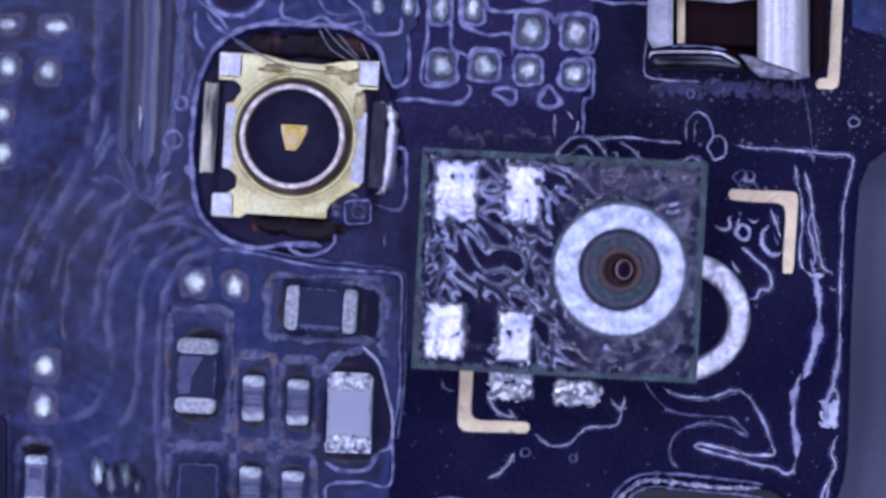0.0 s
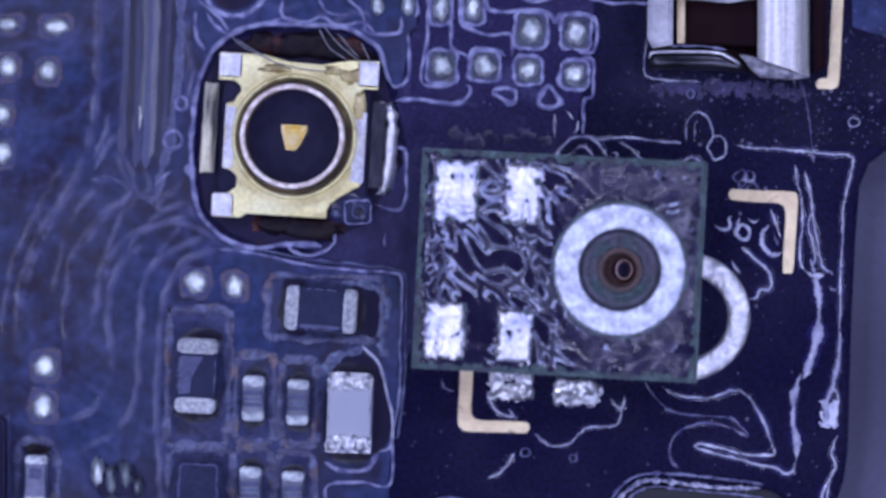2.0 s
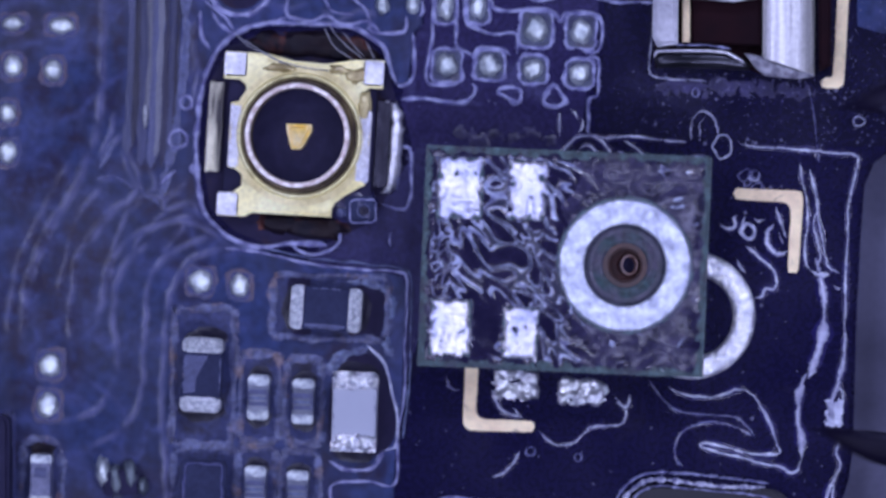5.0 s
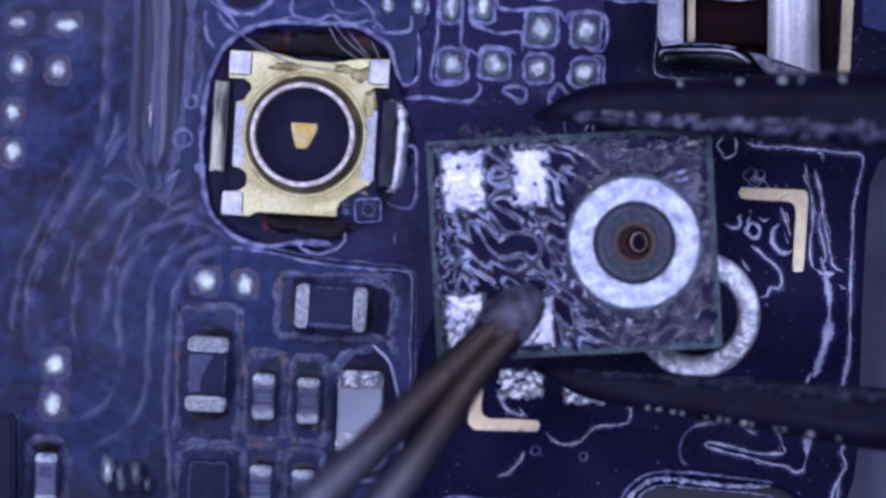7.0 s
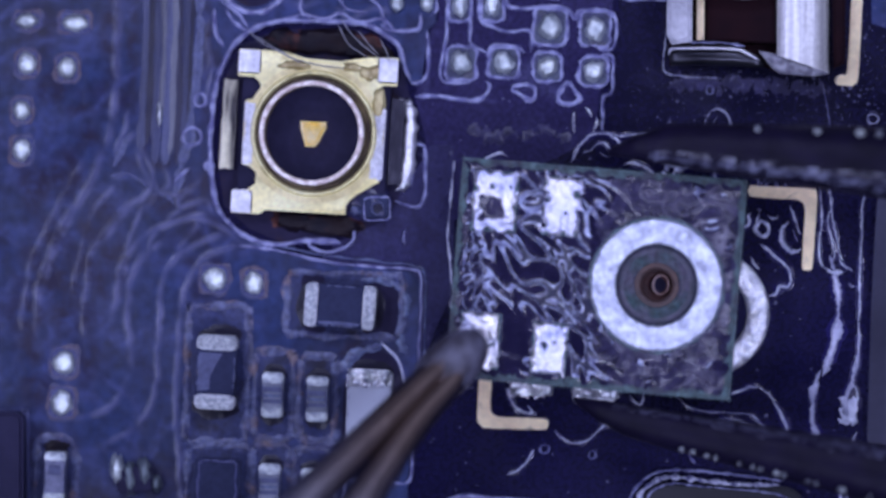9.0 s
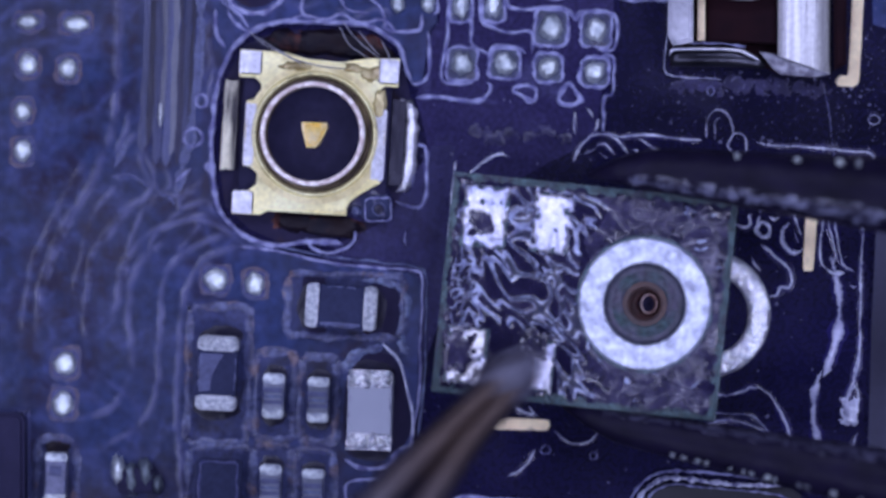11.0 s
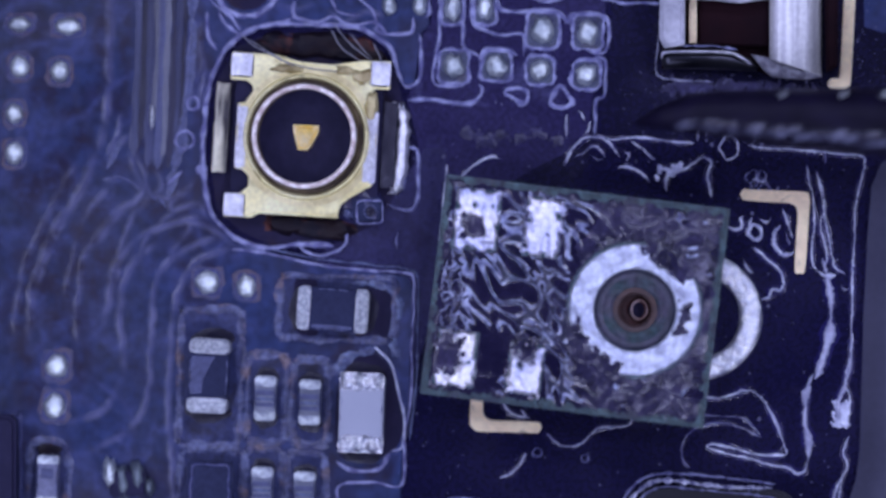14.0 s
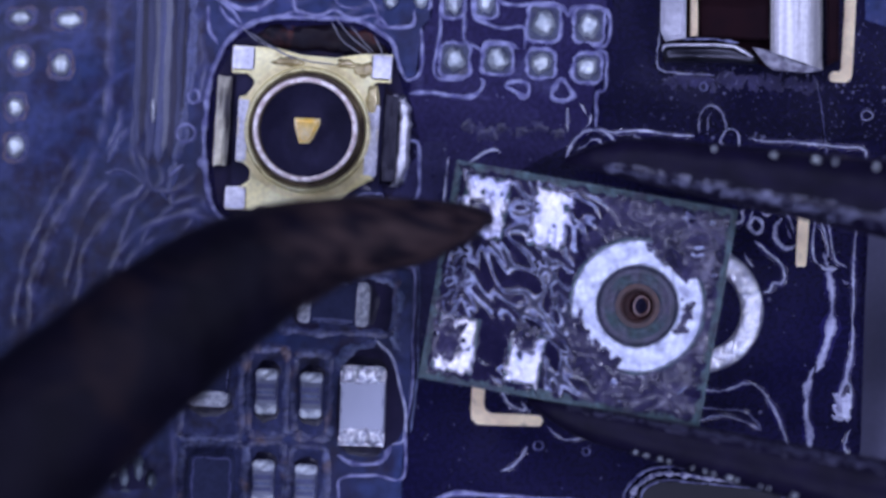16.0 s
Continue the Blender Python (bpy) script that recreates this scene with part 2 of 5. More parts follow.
def rounded(cx, cy, w, h, r, turn=0.0, steps=4):
    """Corner points of a rounded rectangle in plan units, turn clockwise."""
    pts, c, s = [], math.cos(radians(turn)), math.sin(radians(turn))
    for k, (sx, sy) in enumerate(((1, 1), (-1, 1), (-1, -1), (1, -1))):
        for i in range(steps + 1):
            a = math.pi / 2 * (k + i / steps)
            x, y = sx * (w / 2 - r) + r * math.cos(a), sy * (h / 2 - r) + r * math.sin(a)
            pts.append((cx + x * c - y * s, cy + x * s + y * c))
    return pts


def circle(cx, cy, r, n=32, wobble=0.0, seed=0):
    return [(cx + r * (1 + wobble * noise.noise((math.cos(math.tau * i / n) * 1.5, math.sin(math.tau * i / n) * 1.5, seed))) * math.cos(math.tau * i / n),
             cy + r * (1 + wobble * noise.noise((math.cos(math.tau * i / n) * 1.5, math.sin(math.tau * i / n) * 1.5, seed + 9))) * math.sin(math.tau * i / n)) for i in range(n)]


def slab(points, z0, z1, bevel=0.0, origin=None, segments=2):
    """An upright block over an outline of plan points, its top edge rounded."""
    o = origin or Vector((0, 0, 0))
    bm = bmesh.new()
    low = [bm.verts.new(at(x, y, z0) - o) for x, y in points]
    high = [bm.verts.new(at(x, y, z1) - o) for x, y in points]
    n = len(points)
    top = bm.faces.new(high)
    bm.faces.new(low[::-1])
    for i in range(n):
        bm.faces.new((low[i], low[(i + 1) % n], high[(i + 1) % n], high[i]))
    bmesh.ops.recalc_face_normals(bm, faces=bm.faces)
    if bevel:
        bmesh.ops.bevel(bm, geom=list(top.edges), offset=bevel * MM, segments=segments, affect="EDGES", clamp_overlap=True)
    bmesh.ops.triangulate(bm, faces=[f for f in bm.faces if len(f.verts) > 4])
    return bm


def curve(pts, closed=False, step=5.0):
    """A smooth line through plan points."""
    p = [np.array(q, float) for q in pts]
    p = [p[-1], *p, p[0], p[1]] if closed else [2 * p[0] - p[1], *p, 2 * p[-1] - p[-2]]
    out = []
    for a, b, c, d in zip(p, p[1:], p[2:], p[3:]):
        n = max(2, int(np.linalg.norm(c - b) / step))
        for i in range(n):
            t = i / n
            out.append(0.5 * (2 * b + (c - a) * t + (2 * a - 5 * b + 4 * c - d) * t * t + (3 * b - a - 3 * c + d) * t ** 3))
    if not closed:
        out.append(p[-2])
    return np.array(out)


def bead_line(pts, width, height, z=0.0, closed=False, rough=0.25, wander=1.5, seed=1, k=6, bm=None, step=3.0, fine=0.3, freq=2.0, soft_side=False):
    """A low rounded ridge along a line of plan points, uneven in width."""
    line = curve(pts, closed, step)
    n = len(line)
    bm = bm or bmesh.new()
    d = np.roll(line, -1, 0) - np.roll(line, 1, 0) if closed else np.gradient(line, axis=0)
    d /= np.maximum(np.linalg.norm(d, axis=1)[:, None], 1e-9)
    rows = []
    for i in range(n):
        q = line[i] / 40
        wob = (noise.noise((q[0] * freq, q[1] * freq, seed)) + fine * noise.noise((q[0] * 6, q[1] * 6, seed))) * wander
        w = width * max(0.3, 1 + rough * (2 * noise.noise((q[0] * 1.5 * freq, q[1] * 1.5 * freq, seed + 5)) + 2 * fine * noise.noise((q[0] * 9, q[1] * 9, seed + 7))))
        if not closed:
            w *= min(1, (min(i, n - 1 - i) + 0.6) * step / max(width, 8) * 0.7)
        side = np.array((-d[i][1], d[i][0]))
        row = []
        for j in range(k + 1):
            a = math.pi * j / k
            x, y = line[i] + side * (wob + math.cos(a) * w / 2)
            lift = math.sin(a) ** 2 if soft_side else math.sin(a)
            row.append(bm.verts.new(at(x, y, z - 0.004 + (height + 0.004) * lift * min(1, w / width + 0.2))))
        rows.append(row)
    for i in range(n if closed else n - 1):
        a, b = rows[i], rows[(i + 1) % n]
        for j in range(k):
            bm.faces.new((a[j], a[j + 1], b[j + 1], b[j]))
    return bm


def dome(cx, cy, rx, ry, z0, height, seed=0, origin=None, rough=0.12, rings=6, n=18):
    """A lumpy drop on a base at z0."""
    o = origin or Vector((0, 0, 0))
    bm = bmesh.new()
    prev = None
    for k in range(rings):
        a = math.pi / 2 * k / rings
        row = []
        for i in range(n):
            b = math.tau * i / n
            f = 1 + rough * noise.noise((math.cos(b) * 2, math.sin(b) * 2, seed + k * 0.4))
            row.append(bm.verts.new(at(cx + rx * math.cos(a) * f * math.cos(b), cy + ry * math.cos(a) * f * math.sin(b), z0 + height * math.sin(a)) - o))
        if prev:
            for i in range(n):
                bm.faces.new((prev[i], row[i], row[(i + 1) % n], prev[(i + 1) % n]))
        prev = row
    tip = bm.verts.new(at(cx, cy, z0 + height) - o)
    for i in range(n):
        bm.faces.new((prev[i], tip, prev[(i + 1) % n]))
    bmesh.ops.recalc_face_normals(bm, faces=bm.faces)
    return bm


def turned(profile, n=48, origin=Vector((0, 0, 0)), closed=False):
    """A body of revolution from (radius in plan units, height in mm)."""
    bm = bmesh.new()
    rows = [[bm.verts.new(Vector((r * U * math.cos(math.tau * i / n), r * U * math.sin(math.tau * i / n), z * MM)) + origin) for i in range(n)] for r, z in profile]
    pairs = list(zip(rows, rows[1:])) + ([(rows[-1], rows[0])] if closed else [])
    for a, b in pairs:
        for i in range(n):
            bm.faces.new((a[i], a[(i + 1) % n], b[(i + 1) % n], b[i]))
    bmesh.ops.recalc_face_normals(bm, faces=bm.faces)
    return bm


def block(w, l, h, z0=0.0, bevel=0.02, x=0.0, y=0.0, lumps=0.0, seed=0, cuts=0):
    """A bevelled block in plan units about a local origin (y towards the viewer); lumps roughen it."""
    bm = bmesh.new()
    bmesh.ops.create_cube(bm, size=1.0)
    for v in bm.verts:
        v.co = Vector(((v.co.x * w + x) * U, (v.co.y * l - y) * U, (z0 + (v.co.z + 0.5) * h) * MM))
    if cuts:
        bmesh.ops.subdivide_edges(bm, edges=bm.edges[:], cuts=cuts, use_grid_fill=True)
    else:
        bmesh.ops.bevel(bm, geom=bm.edges[:], offset=bevel * MM, segments=2, affect="EDGES", clamp_overlap=True)
    if lumps:
        for v in bm.verts:
            p = v.co * 9000
            k = noise.noise((p.x, p.y, p.z + seed * 3.7))
            flat = Vector((v.co.x - x * U, v.co.y + y * U, 0))
            v.co += Vector((0, 0, 1)) * k * lumps * MM * (1 if v.co.z > (z0 + h * 0.4) * MM else 0) + flat.normalized() * noise.noise((p.y, p.x, seed)) * lumps * 0.5 * MM
    return bm


def tube(line, radii, flat=1.0, n=14, power=1.0, caps=True):
    """A tapered bar along local points in metres; flat: its height to its width."""
    bm = bmesh.new()
    rows = []
    for i, (p, r) in enumerate(zip(line, radii)):
        a, b = line[max(i - 1, 0)], line[min(i + 1, len(line) - 1)]
        d = (Vector(b) - Vector(a)).normalized()
        side = Vector((-d.y, d.x, 0)).normalized()
        up = side.cross(d) * -1
        row = []
        for j in range(n):
            t = math.tau * j / n
            c, s = math.cos(t), math.sin(t)
            c, s = math.copysign(abs(c) ** power, c), math.copysign(abs(s) ** power, s)
            row.append(bm.verts.new(Vector(p) + side * (r * c) + up * (r * flat * s)))
        rows.append(row)
    for a, b in zip(rows, rows[1:]):
        for j in range(n):
            bm.faces.new((a[j], a[(j + 1) % n], b[(j + 1) % n], b[j]))
    if caps:
        bm.faces.new(rows[0])
        bm.faces.new(rows[-1][::-1])
    else:
        tip = bm.verts.new(Vector(line[0]) - (Vector(line[1]) - Vector(line[0])).normalized() * radii[0] * 0.5)
        for j in range(n):
            bm.faces.new((rows[0][j], tip, rows[0][(j + 1) % n]))
    bmesh.ops.recalc_face_normals(bm, faces=bm.faces)
    return bm


# ---- the large structure: work mat and circuit board ----
mat_bm = bmesh.new()
bmesh.ops.create_grid(mat_bm, x_segments=8, y_segments=8, size=0.4)
for v in mat_bm.verts:
    v.co.z = -0.9 * MM
tagged(part("ground", mat_bm, TABLE), "grey blue work mat under the circuit board", "work mat", kind="structure")

BOARD_EDGE = [(2000, -500), (2000, 250), (1620, 252), (1568, 266), (1537, 290), (1520, 330), (1513, 420), (1506, 560), (1502, 700), (1499, 800),
              (1492, 850), (1474, 905), (1474, 1400), (-600, 1400), (-600, -500)]
board = tagged(part("circuit_board", slab(BOARD_EDGE, -0.9, 0.0, 0.05), MASK), "dark blue black circuit board wet with flux, on the work mat", "circuit board", kind="structure")

POUR_EDGE = [(-590, -490), (740, -490), (738, 45), (724, 60), (716, 150), (692, 150), (668, 82), (610, 50), (450, 46), (388, 74), (350, 140), (338, 300),
             (352, 378), (398, 424), (470, 450), (560, 470), (700, 487), (712, 510), (704, 700), (692, 800), (688, 862), (688, 1390), (-590, 1390)]
part("copper_pour", slab(POUR_EDGE, -0.01, 0.03, 0.02), POUR, board, "milky blue solder mask over copper")
part("copper_pour", slab([(1060, -490), (1990, -490), (1990, 235), (1500, 262), (1300, 254), (1130, 246), (1045, 238), (1040, 180), (1056, 100), (1062, 20)], -0.01, 0.016, 0.012), MASKDIM, board)
part("copper_pour", slab([(745, -480), (1052, -480), (1050, 20), (1046, 100), (1028, 176), (1020, 246), (1000, 262), (940, 292), (860, 335), (740, 420), (716, 420), (718, 250), (700, 182), (728, 60), (742, 40)], -0.01, 0.010, 0.008), MASKTOP, board)
part("copper_pour", slab([(1499, -490), (1990, -490), (1990, 84), (1600, 74), (1545, 62), (1506, 50)], -0.01, 0.022, 0.012), POUR, board)
part("copper_pour", slab([(520, 480), (560, 436), (590, 424), (640, 396), (668, 360), (690, 318), (712, 290), (728, 262), (770, 262), (770, 520), (738, 590), (716, 650), (690, 690), (680, 640), (690, 520)], -0.01, 0.013, 0.01), MASKMID, board)
part("copper_pour", slab([(690, 200), (1018, 238), (1022, 290), (985, 335), (900, 400), (835, 480), (810, 580), (760, 640), (716, 676), (690, 690)], -0.01, 0.006, 0.004), MASKDIM, board)
part("bare_patch", slab([(360, 150), (395, 85), (455, 58), (600, 58), (655, 88), (680, 130), (694, 190), (698, 260), (692, 330), (670, 385), (600, 418), (470, 440), (405, 410), (362, 370), (350, 290)], -0.01, 0.008), KEEPOUT, board)

# ---- traces and mask edges of the board ----
def trace(pts, w=12, h=0.02, z=0.03, mat=None, name="trace", closed=False, seed=3, rough=0.3, wander=3.0, fine=0.15, freq=1.2, soft_side=False):
    return part(name, bead_line(pts, w, h, z, closed, rough, wander, seed, fine=fine, freq=freq, soft_side=soft_side), mat or TRACE, board, smooth=True)


SOFT_LINES = []


def soft_line(width, *places):
    SOFT_LINES.append((width, places))


soft_line(16, (30, 600), (38, 500), (70, 420), (115, 345), (150, 275), (168, 190), (172, 90), (175, -60))
soft_line(10, (8, 590), (14, 500), (38, 425), (75, 355), (110, 290))
soft_line(9, (112, 600), (118, 490), (140, 430), (182, 378), (232, 350))
soft_line(12, (165, 575), (176, 490), (212, 432), (262, 404), (335, 385))
soft_line(12, (250, 435), (208, 470), (193, 540), (193, 660), (181, 700), (150, 732), (95, 748))
soft_line(9, (285, 900), (276, 720), (284, 570), (298, 505), (330, 462), (385, 440))
soft_line(9, (135, 800), (200, 765), (236, 712), (246, 640), (246, 560), (258, 492), (300, 446), (360, 420))
soft_line(14, (205, 240), (180, 262), (166, 300))
soft_line(9, (212, 270), (226, 318), (246, 345), (262, 352))
soft_line(10, (262, 345), (276, 320), (300, 305))
soft_line(8, (160, 318), (205, 320), (240, 340))
soft_line(14, (203, 356), (180, 392), (140, 436))
soft_line(8, (300, 330), (280, 372), (330, 360), (345, 385))
soft_line(8, (215, 255), (232, 300), (228, 345), (205, 372))
soft_line(7, (250, 290), (262, 330), (240, 352), (222, 378))
soft_line(8, (330, 318), (305, 340), (268, 352), (240, 344))
soft_line(8, (140, 298), (118, 342), (84, 400), (52, 470), (36, 540))
soft_line(7, (170, 330), (138, 372), (110, 440), (92, 520))
soft_line(7, (232, 350), (214, 384), (196, 430), (184, 500))
soft_line(7, (290, 372), (262, 398), (236, 424), (222, 470))
soft_line(6, (320, 395), (300, 425), (276, 450))
soft_line(7, (195, 200), (186, 240), (160, 280))
soft_line(6, (340, 40), (330, 80), (338, 130), (330, 190))
soft_line(6, (325, 90), (338, 110), (328, 140))
soft_line(7, (440, 20), (470, 8), (500, 18), (530, 8))
soft_line(6, (560, 20), (590, 40), (630, 22), (660, 30))
soft_line(6, (610, 45), (640, 62), (668, 78))
soft_line(10, (50, 450), (95, 372), (145, 300))
soft_line(9, (265, 400), (310, 392), (352, 405), (400, 440))
# dark stains: place, half width, half length
STAINS = [(80, 310, 34, 50), (104, 200, 26, 12), (246, 363, 24, 15), (130, 420, 28, 20), (74, 568, 26, 34), (146, 500, 16, 46), (60, 160, 40, 30), (160, 60, 18, 90), (640, 600, 40, 14), (330, 470, 40, 14), (20, 350, 20, 60), (600, 625, 70, 22), (660, 560, 24, 50), (640, 835, 60, 26), (490, 700, 14, 70), (560, 470, 60, 12), (400, 650, 12, 90), (560, 790, 20, 70), (40, 470, 50, 50), (100, 560, 40, 40), (14, 560, 40, 50), (178, 470, 16, 50), (30, 690, 30, 40), (230, 250, 20, 40), (330, 240, 12, 60), (120, 250, 26, 30),
          (253, 366, 24, 20), (190, 296, 22, 16), (252, 290, 24, 18), (126, 410, 32, 28), (292, 330, 24, 26), (330, 330, 14, 24), (332, 70, 12, 60), (200, 70, 12, 90), (80, 320, 44, 46), (60, 420, 40, 40), (118, 640, 18, 50), (30, 330, 40, 40), (150, 380, 30, 30), (90, 520, 40, 50), (20, 620, 30, 50), (160, 470, 30, 40), (60, 500, 70, 46), (120, 480, 30, 60), (30, 800, 26, 40)]


def inside_outline(x, y, outline):
    """Whether plan points lie in an outline, and how far from its edge."""
    hit, far = np.zeros(x.shape, bool), np.full(x.shape, 1e9)
    for (ax, ay), (bx, by) in zip(outline, outline[1:] + outline[:1]):
        if ay != by:
            hit ^= ((ay > y) != (by > y)) & (x < (bx - ax) * (y - ay) / (by - ay) + ax)
        t = np.clip(((x - ax) * (bx - ax) + (y - ay) * (by - ay)) / ((bx - ax) ** 2 + (by - ay) ** 2), 0, 1)
        far = np.minimum(far, np.hypot(x - ax - t * (bx - ax), y - ay - t * (by - ay)))
    return hit, far


def soft_relief():
    """The gently raised conductors under the milky mask, as one sheet."""
    step, x0, y0, nx, ny = 2.6, -80, -70, 314, 394
    milk, dark = np.zeros((ny, nx)), np.zeros((ny, nx))
    gx, gy = np.meshgrid(x0 + step * np.arange(nx), y0 + step * np.arange(ny))
    for k, (w, pts) in enumerate(SOFT_LINES):
        reach, line = w * 0.30 + 2.0, curve(pts, False, 3.0)
        for n, (px, py) in enumerate(line):
            end = min(1, (min(n, len(line) - 1 - n) + 1) / 6)
            px += 6 * noise.noise((px / 60, py / 60, k)) + 3.5 * noise.noise((px / 17, py / 17, k))
            strength = end * max(0.1, 0.7 + 0.9 * noise.noise((px / 34, py / 34, k + 3)))
            i0, j0 = int((px - x0) / step), int((py - y0) / step)
            a, b, c, d = max(j0 - 9, 0), max(j0 + 10, 0), max(i0 - 9, 0), max(i0 + 10, 0)
            part_x, part_y = gx[a:b, c:d], gy[a:b, c:d]
            if part_x.size:
                milk[a:b, c:d] = np.maximum(milk[a:b, c:d], strength * np.exp(-((part_x - px) ** 2 + (part_y - py) ** 2) / reach ** 2))
    for px, py, a, b in STAINS:
        dark = np.maximum(dark, np.exp(-(((gx - px) / a) ** 2 + ((gy - py) / b) ** 2) ** 1.5))
    for j in range(ny):
        for i in range(nx):
            if dark[j, i] > 0.02:
                x, y = gx[j, i], gy[j, i]
                dark[j, i] *= min(1.2, max(0.0, 0.75 + 1.1 * noise.noise((x / 26, y / 26, 4)) + 0.6 * noise.noise((x / 9, y / 9, 6))))
    verts, faces = [], []
    for j in range(ny):
        for i in range(nx):
            x, y = gx[j, i], gy[j, i]
            z = 0.0315 + 0.014 * milk[j, i] + 0.0012 * (1 + noise.noise((x / 22, y / 22, 1)))
            verts.append(at(x, y, z)[:])
    keep, far = inside_outline(gx + step / 2, gy + step / 2, POUR_EDGE)
    for j in range(ny - 1):
        for i in range(nx - 1):
            if keep[j, i] and far[j, i] > 9:
                a = j * nx + i
                faces.append((a, a + nx, a + nx + 1, a + 1))
    me = bpy.data.meshes.new("copper_relief")
    me.from_pydata(verts, [], faces)
    me.polygons.foreach_set("use_smooth", [True] * len(faces))
    for name, field in (("milk", milk), ("stain", dark)):
        me.attributes.new(name, "FLOAT", "POINT").data.foreach_set("value", field.ravel().astype(np.float32))
    me.materials.append(RELIEF)
    sheet = new("copper_relief", me)
    sheet.parent = board
    sheet["label"] = "milky mask over softly raised conductors"


def blend_in(m, name, colour, strength):
    """Mix a colour into a surface where the mesh's field `name` is high."""
    nodes, links = m.node_tree.nodes, m.node_tree.links
    base = nodes["Principled BSDF"].inputs["Base Color"]
    attribute = nodes.new("ShaderNodeAttribute")
    attribute.attribute_name = name
    amount = nodes.new("ShaderNodeMath")
    amount.operation, amount.inputs[1].default_value, amount.use_clamp = "MULTIPLY", strength, True
    blend = nodes.new("ShaderNodeMix")
    blend.data_type = "RGBA"
    blend.inputs["B"].default_value = (*colour, 1)
    links.new(attribute.outputs["Fac"], amount.inputs[0])
    links.new(amount.outputs[0], blend.inputs["Factor"])
    links.new(base.links[0].from_socket, blend.inputs["A"])
    links.new(blend.outputs["Result"], base)


def set_field(ob, name, rule):
    field = ob.data.attributes.new(name, "FLOAT", "POINT")
    field.data.foreach_set("value", [rule(v.co) for v in ob.data.vertices])


RELIEF = POUR.copy()
RELIEF.name = "solder_mask_over_conductors"
blend_in(RELIEF, "milk", (0.086, 0.090, 0.200), 0.9)
blend_in(RELIEF, "stain", (0.0130, 0.0095, 0.034), 0.85)
soft_relief()

# the scraped vertical conductors
SCRAPED = [material("scraped_conductor", c, 0.42, 0.2, second=tuple(v * 0.5 for v in c), scale=2.0, amount=0.9, bump=0.02, bump_scale=8, stretch=(1.5, 0.15, 1))
           for c in ((0.066, 0.074, 0.160), (0.044, 0.049, 0.118), (0.125, 0.130, 0.180), (0.020, 0.020, 0.055))]
for k, (x0, x1, w, bot, m) in enumerate([(224, 216, 12, 285, 0), (235, 228, 12, 262, 3), (246, 240, 12, 300, 1), (256, 249, 9, 240, 2), (265, 258, 13, 305, 0), (276, 268, 12, 285, 2),
                                         (287, 279, 11, 300, 3), (297, 290, 10, 275, 1), (306, 300, 8, 230, 3)]):
    trace([(x0 + 2, -70), (x0, 40), ((x0 + x1) / 2, 150), (x1, bot - 50), (x1 - 4, bot)], w * 1.3, 0.018, 0.03, SCRAPED[m], "conductor", seed=k, rough=0.3, wander=4.0, fine=0.15, freq=0.6, soft_side=True)
part("bare_copper_spot", dome(247, 207, 5, 22, 0.045, 0.04, 4), TERMINAL, board, smooth=True)

# raised outlines
def raised_edge(width, *places):
    seed = int(places[0][0] + places[0][1]) % 97
    return trace(places, width * 0.8, 0.024, 0.012 if places[0][0] > 690 else 0.03, RIM, "mask_edge", seed=seed, rough=0.3, fine=0.35)


PALEBAND = material("broad_pale_mask", (0.066, 0.078, 0.175), 0.34, second=(0.040, 0.045, 0.118), scale=3, amount=0.9, bump=0.016, bump_scale=9, grain=0.3)
trace([(320, -40), (318, 60), (312, 150), (302, 205), (300, 240), (292, 276), (282, 318), (275, 362)], 21, 0.022, 0.03, PALEBAND, "mask_edge", seed=11, rough=0.35, wander=2.5, fine=0.4, soft_side=True)
trace([(192, 240), (180, 268), (165, 302)], 15, 0.022, 0.03, PALEBAND, "mask_edge", seed=12, soft_side=True)
trace([(233, 306), (238, 326), (246, 346), (262, 352), (272, 368)], 9, 0.02, 0.03, PALEBAND, "mask_edge", seed=13, soft_side=True, fine=0.5)
trace([(160, 318), (188, 314), (214, 324), (232, 340)], 9, 0.02, 0.03, PALEBAND, "mask_edge", seed=14, soft_side=True, fine=0.5)
trace([(272, 328), (286, 316), (301, 303)], 8, 0.05, 0.034, RIM, "flux_edge", seed=15, rough=0.2, wander=0.5)
raised_edge(9, (345, 20), (345, 60), (362, 90))
raised_edge(8, (350, 0), (385, 28), (405, 55))
raised_edge(8, (365, 20), (378, 42), (405, 60), (440, 46))
raised_edge(8, (470, 42), (500, 32), (540, 40), (570, 30), (600, 45), (640, 40), (665, 62))
raised_edge(8, (500, 0), (498, 25), (520, 45))
raised_edge(7, (560, -10), (580, 20), (618, 30))
raised_edge(7, (610, -10), (640, 25), (650, 60))
raised_edge(9, (640, 48), (660, 60), (705, 58), (712, 30))
raised_edge(8, (722, 60), (724, 110), (720, 142), (700, 155), (690, 150))
raised_edge(10, (700, 176), (750, 177), (803, 184), (826, 172), (833, 158), (826, 150))
raised_edge(8, (755, -20), (758, 40), (754, 80), (748, 110), (750, 150), (800, 152))
raised_edge(8, (798, -10), (798, 60), (800, 85), (818, 95), (830, 100))
raised_edge(9, (815, -10), (815, 40), (838, 52), (862, 62), (905, 62), (906, 100))
raised_edge(9, (862, 0), (866, 18), (905, 20), (962, 20), (976, 30), (984, 40), (996, 26), (1050, 28), (1057, 60), (1050, 92), (1022, 94))
raised_edge(8, (828, 100), (840, 88), (880, 88), (895, 100))
raised_edge(8, (1022, 104), (1048, 108), (1050, 150), (1046, 172), (1034, 182), (1031, 238))
raised_edge(8, (920, 0), (960, 2), (985, -10))
